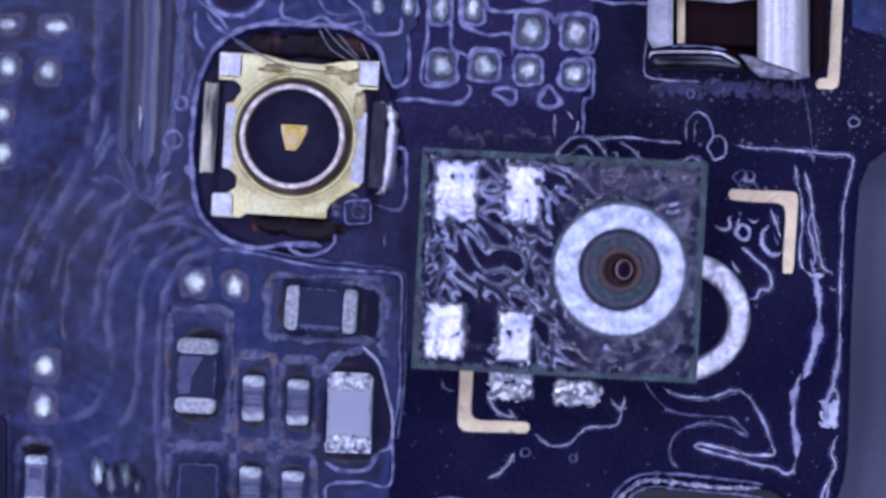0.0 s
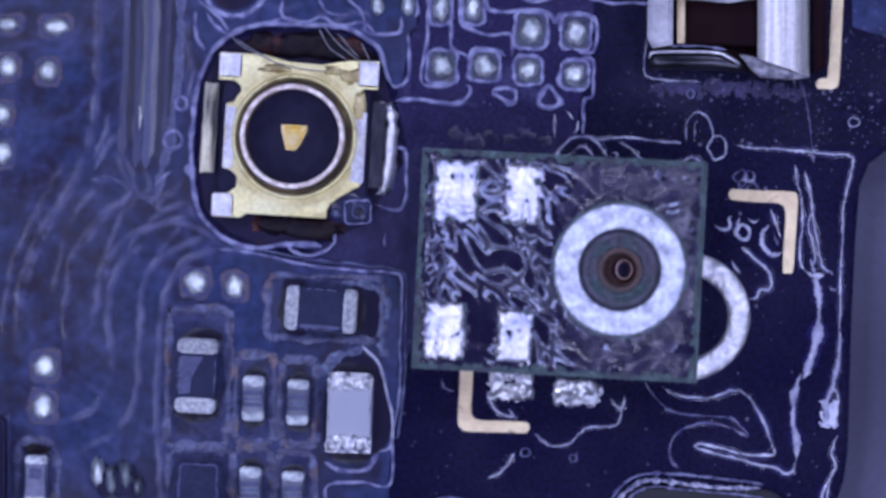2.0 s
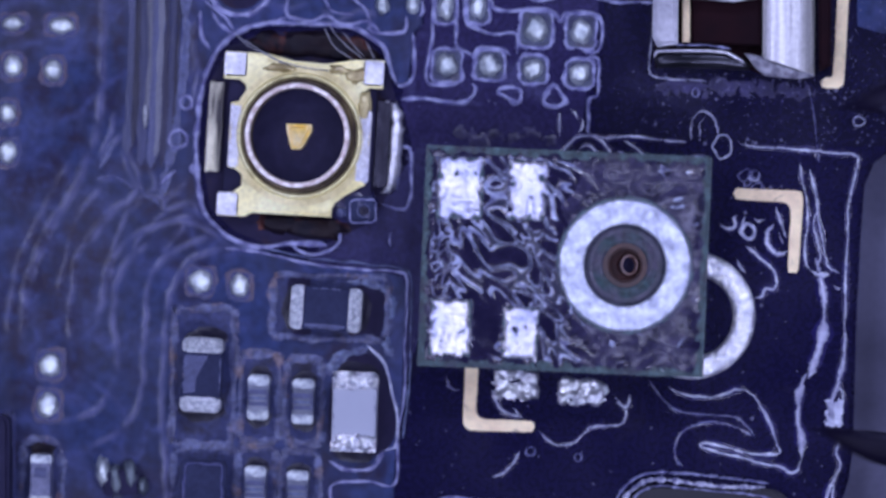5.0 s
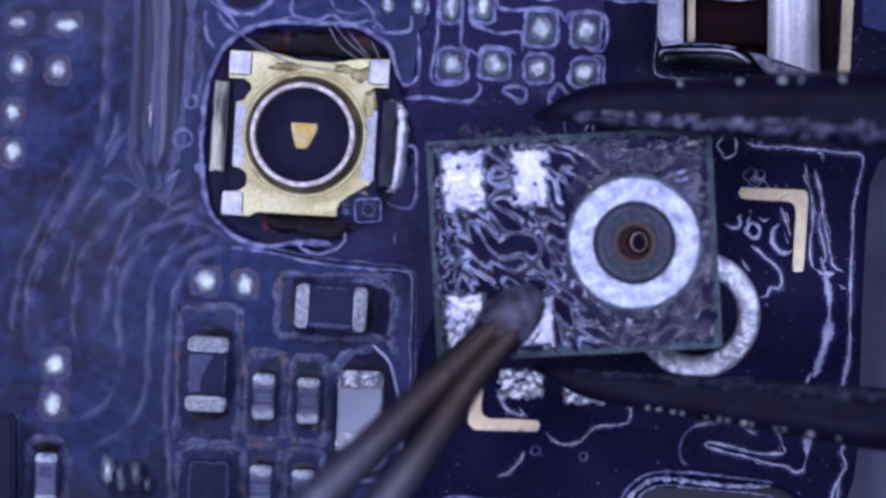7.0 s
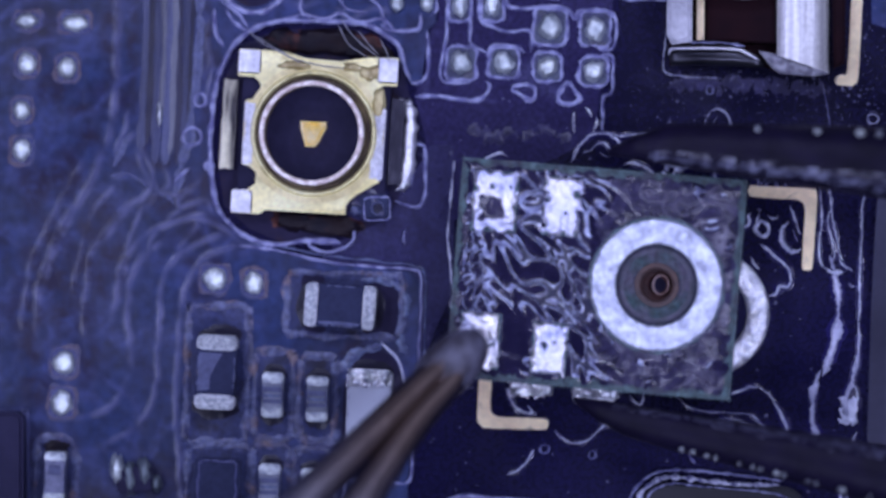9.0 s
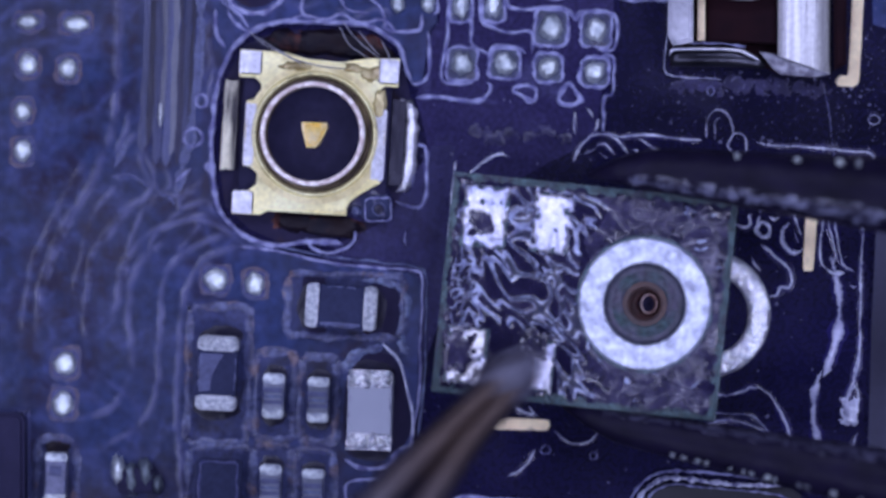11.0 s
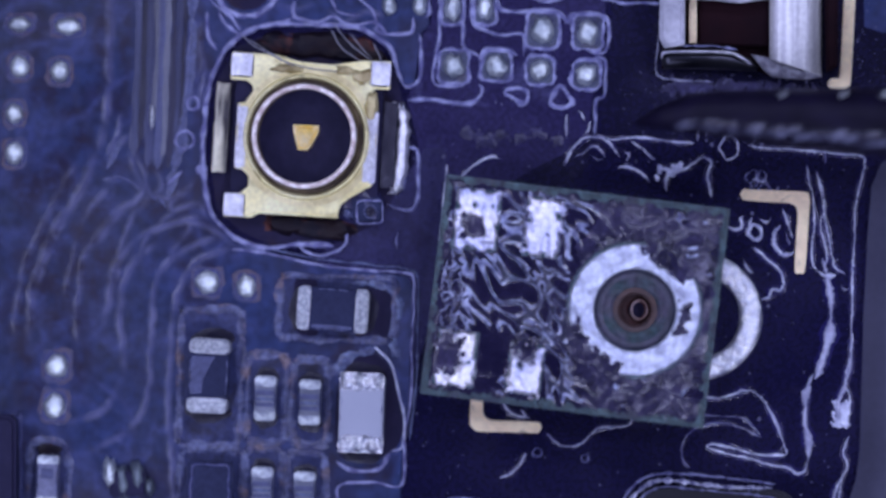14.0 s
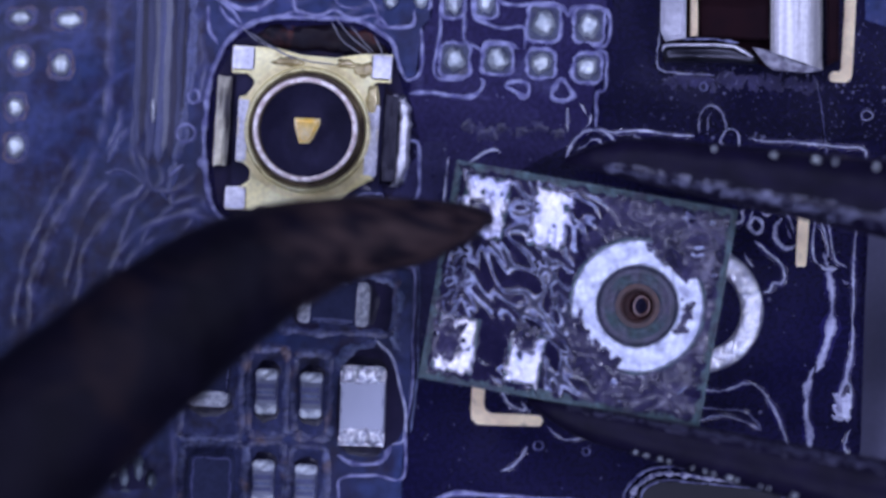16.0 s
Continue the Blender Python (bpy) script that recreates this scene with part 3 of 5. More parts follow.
raised_edge(7, (1040, -2), (1090, 6), (1150, 8))
raised_edge(8, (720, 265), (714, 262), (700, 264), (696, 300), (692, 340))
raised_edge(8, (715, 262), (720, 300), (716, 358), (700, 372), (664, 362))
raised_edge(7, (505, 425), (520, 445), (560, 452), (590, 430), (585, 395))
raised_edge(5, (682, 440), (680, 425), (684, 412))
for k, pts in enumerate([[(880, 158), (905, 157), (914, 172), (905, 184), (885, 172), (873, 165)], [(972, 153), (984, 168), (992, 182), (975, 190), (955, 186), (958, 168)]]):
    part("mask_edge", bead_line(pts, 9, 0.024, 0, True, 0.35, 2.0, k, fine=0.6), RIM, board, smooth=True)
trace([(690, 150), (668, 84), (612, 50), (540, 44), (450, 46), (390, 74), (352, 138), (340, 220), (338, 300), (352, 376), (398, 422), (450, 440), (510, 432), (570, 436)], 9, 0.02, 0.03, RIM, "mask_edge", seed=50)
PALERIM = material("pale_grainy_mask", (0.12, 0.15, 0.27), 0.32, second=(0.045, 0.052, 0.13), scale=6, amount=0.9, bump=0.02, bump_scale=12, grain=0.3)
# outline round the capacitor field
trace([(385, 440), (470, 452), (560, 472), (690, 483), (710, 497), (710, 560), (706, 700), (694, 780), (690, 858), (640, 855), (580, 860), (575, 900)], 5, 0.022, 0.03, RIM, "mask_edge", seed=51)
trace([(400, 436), (470, 444), (560, 461), (690, 475), (718, 492), (719, 560), (715, 690), (703, 778)], 3.5, 0.018, 0.02, PALERIM, "mask_edge", seed=57)
trace([(640, 612), (668, 640), (684, 690), (694, 740), (690, 790), (668, 800)], 5, 0.02, 0.03, FLUX, "flux_edge", seed=52)
trace([(590, 640), (570, 665), (600, 630), (640, 618), (640, 606)], 18, 0.025, 0.03, PALERIM, "mask_edge", seed=53, soft_side=True, fine=0.6, rough=0.5)
trace([(600, 500), (650, 505), (678, 520), (683, 560), (674, 606), (690, 640)], 15, 0.024, 0.03, PALERIM, "mask_edge", seed=56, soft_side=True, fine=0.6, rough=0.5)
trace([(575, 815), (600, 832), (650, 830), (670, 800)], 8, 0.025, 0.03, RIM, "mask_edge", seed=54)

CAPRIM = material("grimy_mask_rim", (0.085, 0.098, 0.20), 0.34, second=(0.030, 0.032, 0.090), scale=5, amount=0.9, bump=0.02, bump_scale=10, blotch=(0.120, 0.086, 0.108), blotch_scale=3.8, blotch_from=0.56, grain=0.35)
# rims of the solder mask round the small components
for k, (cx, cy, w, h) in enumerate([(350, 668, 108, 240), (450, 706, 68, 156), (528, 712, 62, 150), (444, 868, 66, 150), (520, 876, 66, 150),
                                    (352, 868, 112, 140), (575, 546, 205, 110), (62, 850, 70, 130)]):
    part("mask_edge", bead_line(rounded(cx, cy, w, h, 16, 1.5), 17, 0.026, 0.03, True, 0.4, 3.5, k + 70, fine=0.5, freq=1.0, soft_side=True), CAPRIM, board, smooth=True)
    part("bare_patch", slab(rounded(cx, cy, w - 9, h - 9, 14, 1.5), 0.0, 0.0335, 0.0), POCKET, board)
for pts in ([(592, 640), (612, 628), (652, 632), (676, 664), (688, 716), (690, 772), (664, 806), (610, 812), (576, 800), (574, 700)],
            [(628, 498), (664, 504), (672, 548), (662, 600), (634, 606), (610, 604), (612, 560)], [(500, 500), (528, 492), (540, 500), (540, 596), (508, 596)]):
    part("bare_patch", slab([tuple(q) for q in curve(pts, True, 6.0)], 0.0, 0.0385, 0.0), KEEPOUT, board, "brown black flux pocket")
# round dark land at the upper edge of the board
part("mask_edge", bead_line(circle(415, -30, 58, 24), 10, 0.03, 0.03, True, 0.2, 2, 90), RIM, board, smooth=True)
part("bare_patch", slab(circle(415, -30, 48, 24), 0.0, 0.034), KEEPOUT, board)
for k, (x, y, r) in enumerate([(305, 248, 16), (320, 183, 11), (335, 300, 8), (632, 375, 15), (612, 380, 7), (646, 372, 6)]):
    part("mask_edge", bead_line(circle(x, y, r, 14), 6, 0.03, 0.03, True, 0.3, 1.5, k + 95, step=3), RIM, board, smooth=True)

PADSKIN = material("greyish_pad_mask", (0.068, 0.080, 0.130), 0.32, second=(0.034, 0.037, 0.082), scale=4, amount=0.9, bump=0.02, bump_scale=10, blotch=(0.085, 0.080, 0.100), blotch_scale=3.5, blotch_from=0.6, grain=0.3)
DULLBEAD = material("dull_solder_bead", (0.62, 0.67, 0.70), 0.5, 0.8, second=(0.32, 0.36, 0.41), scale=5, amount=0.9, bump=0.03, bump_scale=9, island=0.2)
PADEDGE = material("brownish_pad_edge", (0.070, 0.050, 0.080), 0.4, second=(0.030, 0.036, 0.112), scale=4, amount=1.0, bump=0.014, bump_scale=9)
# solder beads on round pads
def bead_pad(x, y, rx, ry, base):
    k = int(x * 3 + y * 7) % 61
    wide = 3.0 if base else 2.75
    pad = part("solder_pad", slab(rounded(x, y, rx * wide, ry * wide, 12, 2), -0.01, 0.036 if base else 0.026, 0.012), TRACE if base else PADSKIN, board)
    part("pad_rim", bead_line(rounded(x, y, rx * wide, ry * wide, 12, 2), 10 if base else 7.5, 0.014, 0.03 if base else 0.018, True, 0.45, 3, k, fine=0.6, soft_side=True), PADEDGE if base else RIM, pad, smooth=True)
    part("solder_bead", dome(x, y, rx * (1.25 if base else 1.0), ry * (1.2 if base else 1.0), 0.03, 0.11, k, rough=0.22 if base else 0.35), BEAD if base or (x, y) in ((780, 14), (935, 125), (1017, 133)) else DULLBEAD, pad, "bright solder bead", smooth=True)


bead_pad(97, 46, 19, 13, True)
bead_pad(83, 127, 14, 16, True)
bead_pad(12, 42, 17, 11, True)
bead_pad(12, 118, 14, 16, True)
bead_pad(2, 201, 13, 15, True)
bead_pad(2, 272, 13, 17, True)
bead_pad(78, 648, 16, 18, True)
bead_pad(74, 720, 16, 19, True)
bead_pad(345, 500, 17, 17, True)
bead_pad(415, 507, 14, 17, True)
bead_pad(668, 10, 12, 19, False)
bead_pad(722, 9, 12, 18, False)
bead_pad(780, 14, 14, 22, False)
bead_pad(838, 14, 14, 22, False)
bead_pad(940, 54, 21, 23, False)
bead_pad(1020, 58, 19, 22, False)
bead_pad(782, 118, 19, 21, False)
bead_pad(858, 118, 19, 19, False)
bead_pad(935, 125, 18, 18, False)
bead_pad(1017, 133, 18, 18, False)

# large outlined pocket by the lower edge of the board
part("bare_patch", slab([(734, 911), (751, 900), (792, 890), (877, 898), (1027, 907), (1096, 912), (1098, 1060), (734, 1060)], 0.0, 0.012, 0.0), MASKMID, board)
trace([(728, 946), (732, 918), (744, 901), (764, 891), (792, 885), (822, 887), (877, 891), (937, 896), (1027, 901), (1092, 908), (1104, 926), (1102, 966)], 9, 0.03, 0.006, RIM, "mask_edge", seed=81, rough=0.35, wander=2.0, fine=0.5)
# gold corner marks
for pts in ([(1294, 335), (1408, 340), (1412, 356), (1403, 484), (1384, 484), (1390, 362), (1294, 355), (1288, 345)],
            [(815, 640), (838, 640), (834, 742), (934, 747), (938, 757), (932, 767), (822, 764), (810, 752)],
            [(1476, -80), (1496, -80), (1484, 150), (1474, 160), (1446, 158), (1441, 148), (1450, 140), (1464, 138)]):
    part("gold_corner_mark", slab([tuple(q) for q in curve([pts[0]] + [((a[0] * (1 - f) + b[0] * f), (a[1] * (1 - f) + b[1] * f)) for a, b in zip(pts, pts[1:] + pts[:1]) for f in (0.12, 0.5, 0.88)][:-1], True, 4.0)], -0.01, 0.03, 0.012), GOLD, board, "pale gold plated corner mark")

GRAIN = material("granular_solder", (0.94, 0.95, 1.0), 0.34, 0.9, second=(0.66, 0.68, 0.80), scale=11, amount=1.0, bump=0.06, bump_scale=11)
# landing ring and pads for the microphone
part("landing_ring", turned([(113, 0.0), (111, 0.04), (104, 0.06), (82, 0.06), (74, 0.045), (72, 0.0)], 64, at(1215, 560)), GRAIN, board, "rough tinned ring pad", smooth=True)

# bronze land beside the coaxial socket
part("bare_copper_spot", slab([(590, 330), (650, 320), (655, 392), (575, 392), (600, 360)], 0.0, 0.06, 0.03), KEEPOUT, board)

def ragged(cx, cy, w, h, z0, z1, seed, origin, edge=7.0, lump=0.03, holes=0.42, turn=0.0):
    """A thin crust of solder with an uneven outline and holes, over a place in plan units."""
    bm = bmesh.new()
    step = 2.6
    nx, ny = int((w + 24) / step), int((h + 24) / step)
    c, s = math.cos(radians(turn)), math.sin(radians(turn))
    grid = []
    for j in range(ny + 1):
        for i in range(nx + 1):
            x, y = -w / 2 - 12 + i * step, -h / 2 - 12 + j * step
            d = max(abs(x) - w / 2, abs(y) - h / 2) + edge * (noise.noise((x / 14, y / 14, seed)) + 0.6 * noise.noise((x / 6, y / 6, seed + 3)))
            hole = noise.noise((x / 16, y / 16, seed + 8)) - holes
            d = max(d, hole * 40)
            z = z1 + lump * (noise.noise((x / 13, y / 13, seed + 5)) + 0.5 * noise.noise((x / 6, y / 6, seed + 1))) if d < -2.5 else z1 + (z0 - z1) * min(1, (d + 2.5) / 3.5)
            grid.append((d, bm.verts.new(at(cx + x * c - y * s, cy + x * s + y * c, z) - origin)))
    for j in range(ny):
        for i in range(nx):
            a = j * (nx + 1) + i
            q = [grid[k] for k in (a, a + nx + 1, a + nx + 2, a + 1)]
            if min(v[0] for v in q) < 1.5:
                bm.faces.new([v[1] for v in q])
    bmesh.ops.delete(bm, geom=[v for v in bm.verts if not v.link_faces], context="VERTS")
    return bm


MILKFLUX = material("milky_flux_smear", (0.030, 0.026, 0.086), 0.35, second=(0.014, 0.012, 0.047), scale=4, amount=0.9, bump=0.008, bump_scale=12, grain=0.4)
DRIP = material("thick_milky_flux", (0.40, 0.41, 0.58), 0.2, second=(0.24, 0.245, 0.38), scale=5, amount=0.9, bump=0.02, bump_scale=12, coat=0.9)
# ---- dried flux ----
def flux(width, height, *places):
    seed = 200 + int(places[0][0] + places[0][1]) % 89
    # wide low skirt first: the violet lens fringe, laid on as colour
    bm = bead_line(places, width * 1.35 + 3, 0.004, 0.012, False, 0.5, 3.5, seed, fine=0.3, freq=0.8, soft_side=True)
    for f in bm.faces:
        f.material_index = 1
    bm = bead_line(places, width * (0.56 if width < 10 else 0.78), height, 0.016, False, 0.6, 3.5, seed, bm=bm, fine=0.5, freq=0.8, step=2.0)
    ridge = part("flux_residue", bm, DRIP if width >= 12 else FLUX if width > 3 else RIM, smooth=True)
    ridge.data.materials.append(SKIRT)
    return tagged(ridge,
                  "thin whitish ridge of dried flux on the board", "flux residue", "flux ridges")


flux(6, 0.03, (1033, 238), (1062, 247), (1090, 243), (1120, 245), (1147, 248), (1173, 253), (1208, 253))
# scribbled ridges above the module
flux(6, 0.03, (977, 295), (987, 272), (1000, 255), (1020, 243), (1047, 247), (1063, 258), (1077, 278))
flux(4, 0.02, (997, 278), (1010, 272), (1027, 258), (1043, 265), (1053, 278))
flux(4, 0.02, (1025, 275), (1035, 283), (1047, 283))
flux(10, 0.04, (980, 292), (986, 276), (992, 264))
flux(5, 0.025, (1093, 250), (1113, 263), (1126, 274), (1137, 285))
flux(5, 0.025, (1083, 270), (1092, 272), (1087, 286))
flux(9, 0.035, (1072, 298), (1087, 295), (1110, 305), (1130, 325))
flux(9, 0.04, (1140, 302), (1160, 299), (1183, 302), (1203, 292), (1223, 280), (1238, 288), (1231, 315), (1236, 352))
flux(9, 0.04, (1160, 306), (1157, 324), (1158, 342))
flux(4, 0.02, (980, 202), (979, 222), (983, 245))
flux(5, 0.025, (1000, 195), (1009, 203), (1013, 215))
flux(4, 0.02, (1024, 214), (1022, 228), (1016, 238))
# ridges round the gold corner mark
flux(7, 0.03, (1265, 398), (1277, 405), (1290, 402), (1288, 386), (1296, 383))
flux(6, 0.03, (1309, 384), (1304, 398), (1303, 410))
flux(6, 0.03, (1324, 386), (1333, 392), (1344, 388))
flux(11, 0.04, (1360, 398), (1349, 414), (1350, 435), (1363, 452), (1377, 453), (1385, 447))
flux(6, 0.03, (1362, 370), (1373, 398), (1383, 422))
flux(4, 0.02, (1367, 410), (1372, 424), (1377, 435))
flux(7, 0.03, (1310, 438), (1333, 457), (1357, 478), (1365, 502), (1359, 515), (1346, 512), (1338, 525), (1323, 530))
flux(5, 0.025, (1293, 458), (1298, 472), (1310, 485))
flux(5, 0.025, (1323, 306), (1316, 318), (1328, 322), (1338, 312))
# streaks running down to the drip
flux(7, 0.03, (1413, 330), (1420, 382), (1417, 428), (1417, 462), (1424, 480))
flux(5, 0.025, (1406, 292), (1411, 318), (1414, 338))
flux(4, 0.02, (1423, 302), (1437, 362), (1432, 402), (1442, 455), (1436, 474))
flux(5, 0.025, (1427, 315), (1440, 395), (1448, 435), (1453, 472), (1473, 488))
flux(10, 0.04, (1423, 478), (1440, 488), (1458, 487))
flux(4, 0.02, (1467, 504), (1474, 512), (1482, 507))
flux(5, 0.025, (1212, 250), (1216, 214), (1234, 198), (1254, 214), (1262, 250))
flux(4, 0.02, (1228, 246), (1232, 220), (1240, 212))
flux(6, 0.03, (1300, 258), (1340, 262), (1400, 268), (1470, 272), (1502, 276), (1508, 292), (1497, 335), (1491, 395), (1488, 445), (1486, 500), (1484, 600))
flux(15, 0.05, (1434, 458), (1442, 488), (1449, 540), (1444, 600), (1430, 648), (1418, 672))
flux(13, 0.05, (1420, 660), (1406, 695), (1402, 740), (1408, 780), (1410, 812))
flux(7, 0.035, (1410, 808), (1404, 832), (1390, 838), (1368, 826), (1320, 816), (1268, 802), (1232, 792), (1240, 786), (1290, 798), (1340, 806), (1372, 802))
flux(7, 0.035, (1172, 684), (1196, 698), (1250, 704), (1300, 690), (1326, 705), (1346, 735), (1362, 775), (1372, 804))
flux(3, 0.015, (1140, 676), (1165, 710), (1195, 730), (1250, 735), (1295, 740), (1325, 775))
flux(3, 0.015, (1322, 775), (1290, 757), (1250, 748), (1208, 758), (1186, 785), (1186, 812), (1200, 828))
flux(12, 0.05, (1486, 600), (1480, 650), (1468, 690), (1460, 720), (1464, 745))
flux(6, 0.03, (1480, 770), (1470, 800), (1477, 822), (1468, 850), (1462, 884), (1466, 900))
flux(7, 0.03, (1470, 836), (1458, 862), (1453, 884), (1456, 900))
flux(5, 0.025, (1488, 590), (1480, 640), (1474, 680), (1482, 700), (1481, 740))
flux(17, 0.05, (1414, 682), (1404, 700), (1402, 722))
flux(2.5, 0.012, (1420, 150), (1432, 220), (1440, 290))
flux(4, 0.02, (945, 768), (970, 788), (1000, 788), (1026, 768), (1046, 756), (1090, 752), (1096, 726), (1080, 715))
flux(6, 0.03, (862, 690), (872, 712), (884, 730), (910, 738), (900, 722))
flux(5, 0.025, (780, 672), (788, 688), (804, 694))
flux(6, 0.03, (1080, 705), (1098, 722), (1106, 700))
flux(5, 0.025, (862, 846), (884, 836), (902, 818), (910, 800))
flux(6, 0.03, (795, 315), (815, 295), (846, 278), (864, 280))
flux(4, 0.02, (1143, 66), (1142, 120), (1150, 136), (1190, 142), (1240, 146))
tagged(part("flux_residue", ragged(1290, 158, 270, 26, 0.012, 0.020, 77, Vector((0, 0, 0)), 16.0, 0.004, 0.5, 2.0), MILKFLUX, smooth=True), "thin milky flux smear below the spring contact", "flux residue")
for k, (x, y, w, h) in enumerate([(812, 238, 24, 12), (840, 250, 28, 10), (868, 238, 20, 12), (905, 247, 20, 8), (932, 237, 16, 8), (964, 251, 14, 8)]):
    tagged(part("flux_residue", ragged(x, y, w, h, 0.013, 0.024, k + 87, Vector((0, 0, 0)), 11.0, 0.006, 0.2, 0.0), MILKFLUX, smooth=True), "cloudy speckled patch of dried flux on the board", "flux residue", "flux clouds")
flux(7, 0.03, (770, 290), (760, 420), (770, 560))
for k, (w, pts) in enumerate([(7, circle(1315, 412, 12, 10, 0.4, 1)), (3, circle(1270, 262, 18, 10, 0.4, 6)), (2.4, circle(930, 801, 8, 9, 0.3, 7)),
                              (2.4, circle(1014, 811, 7, 9, 0.3, 8)), (2.6, circle(1509, 217, 9, 8, 0.5, 9)), (2.4, circle(1222, 166, 7, 8, 0.3, 10)),
                              (2.2, circle(1332, 338, 11, 9, 0.3, 12)), (2, circle(1311, 316, 12, 9, 0.5, 14)), (2, circle(1322, 331, 15, 10, 0.5, 15)), (1.8, circle(1326, 312, 9, 8, 0.5, 16))]):
    tagged(part("flux_residue", bead_line(pts, w, 0.025, 0.0, True, 0.3, 1.0, k + 300, step=3), FLUX if w > 2.5 else RIM, smooth=True), "small dried flux bubble ring on the board", "flux residue", "flux bubbles")

# dust on the wet board
dust = bmesh.new()
for i in range(760):
    x, y = (random.uniform(1080, 1560), random.uniform(150, 260)) if i < 150 else (random.uniform(700, 1490), random.uniform(180, 880)) if i < 330 else (random.uniform(1440, 1568), random.uniform(0, 260))
    if 330 <= i:
        x, y = random.choice([(random.gauss(1290, 90), random.gauss(158, 14)), (random.uniform(1440, 1568), random.uniform(0, 260))])
    r = random.uniform(0.7, 2.4) if random.random() < 0.9 else random.uniform(2.5, 4.5)
    o = at(x, y, 0.0)
    p = [dust.verts.new(o + Vector((r * U * math.cos(a + i) * random.uniform(0.6, 1.2), r * U * math.sin(a + i), 0.012 * MM))) for a in (0, 1.25, 2.5, 3.8, 5.0)]
    tip = dust.verts.new(o + Vector((0, 0, (0.016 + r * 0.005) * MM)))
    for j in range(5):
        dust.faces.new((p[j], p[(j + 1) % 5], tip))
tagged(part("dust", dust, material("pale_dust", (0.20, 0.20, 0.30), 0.6, second=(0.07, 0.07, 0.14), scale=5)), "fine pale dust specks on the dark board", "dust", kind="stuff")


# ---- coaxial socket ----
AMBER = material("amber_flux", (0.55, 0.47, 0.24), 0.25, 0.3, second=(0.28, 0.22, 0.10), scale=3, amount=0.9, bump=0.03, bump_scale=9, coat=0.4)
LIPMETAL = material("worn_tinned_rim", (0.97, 0.90, 0.88), 0.5, 0.12, second=(0.62, 0.50, 0.48), scale=11, amount=1.0, bump=0.05, bump_scale=9)
PINGOLD = material("worn_gold_pin", (0.95, 0.66, 0.16), 0.38, 0.9, second=(0.90, 0.82, 0.60), scale=3, amount=0.9, bump=0.02, bump_scale=9)
# tarnish with pale lengthwise streaks painted for the highlight of the tab
TABMETAL = material("tarnished_tab_highlights", (0.66, 0.63, 0.50), 0.45, 0.7, second=(0.060, 0.056, 0.065), scale=2.2, amount=1.0, bump=0.02, bump_scale=10, stretch=(3.0, 0.35, 1))


DARKTAB = material("dark_glossy_tab", (0.030, 0.028, 0.050), 0.4, 0.5, second=(0.008, 0.007, 0.018), scale=2.2, amount=1.0, bump=0.01, bump_scale=8, stretch=(3.0, 0.3, 1))


BRASS_STAIN_SHADE = material("olive_tarnish_and_shade", (0.94, 0.85, 0.50), 0.46, 0.55, second=(0.72, 0.62, 0.32), scale=2.2, amount=1.0, bump=0.01, bump_scale=10)


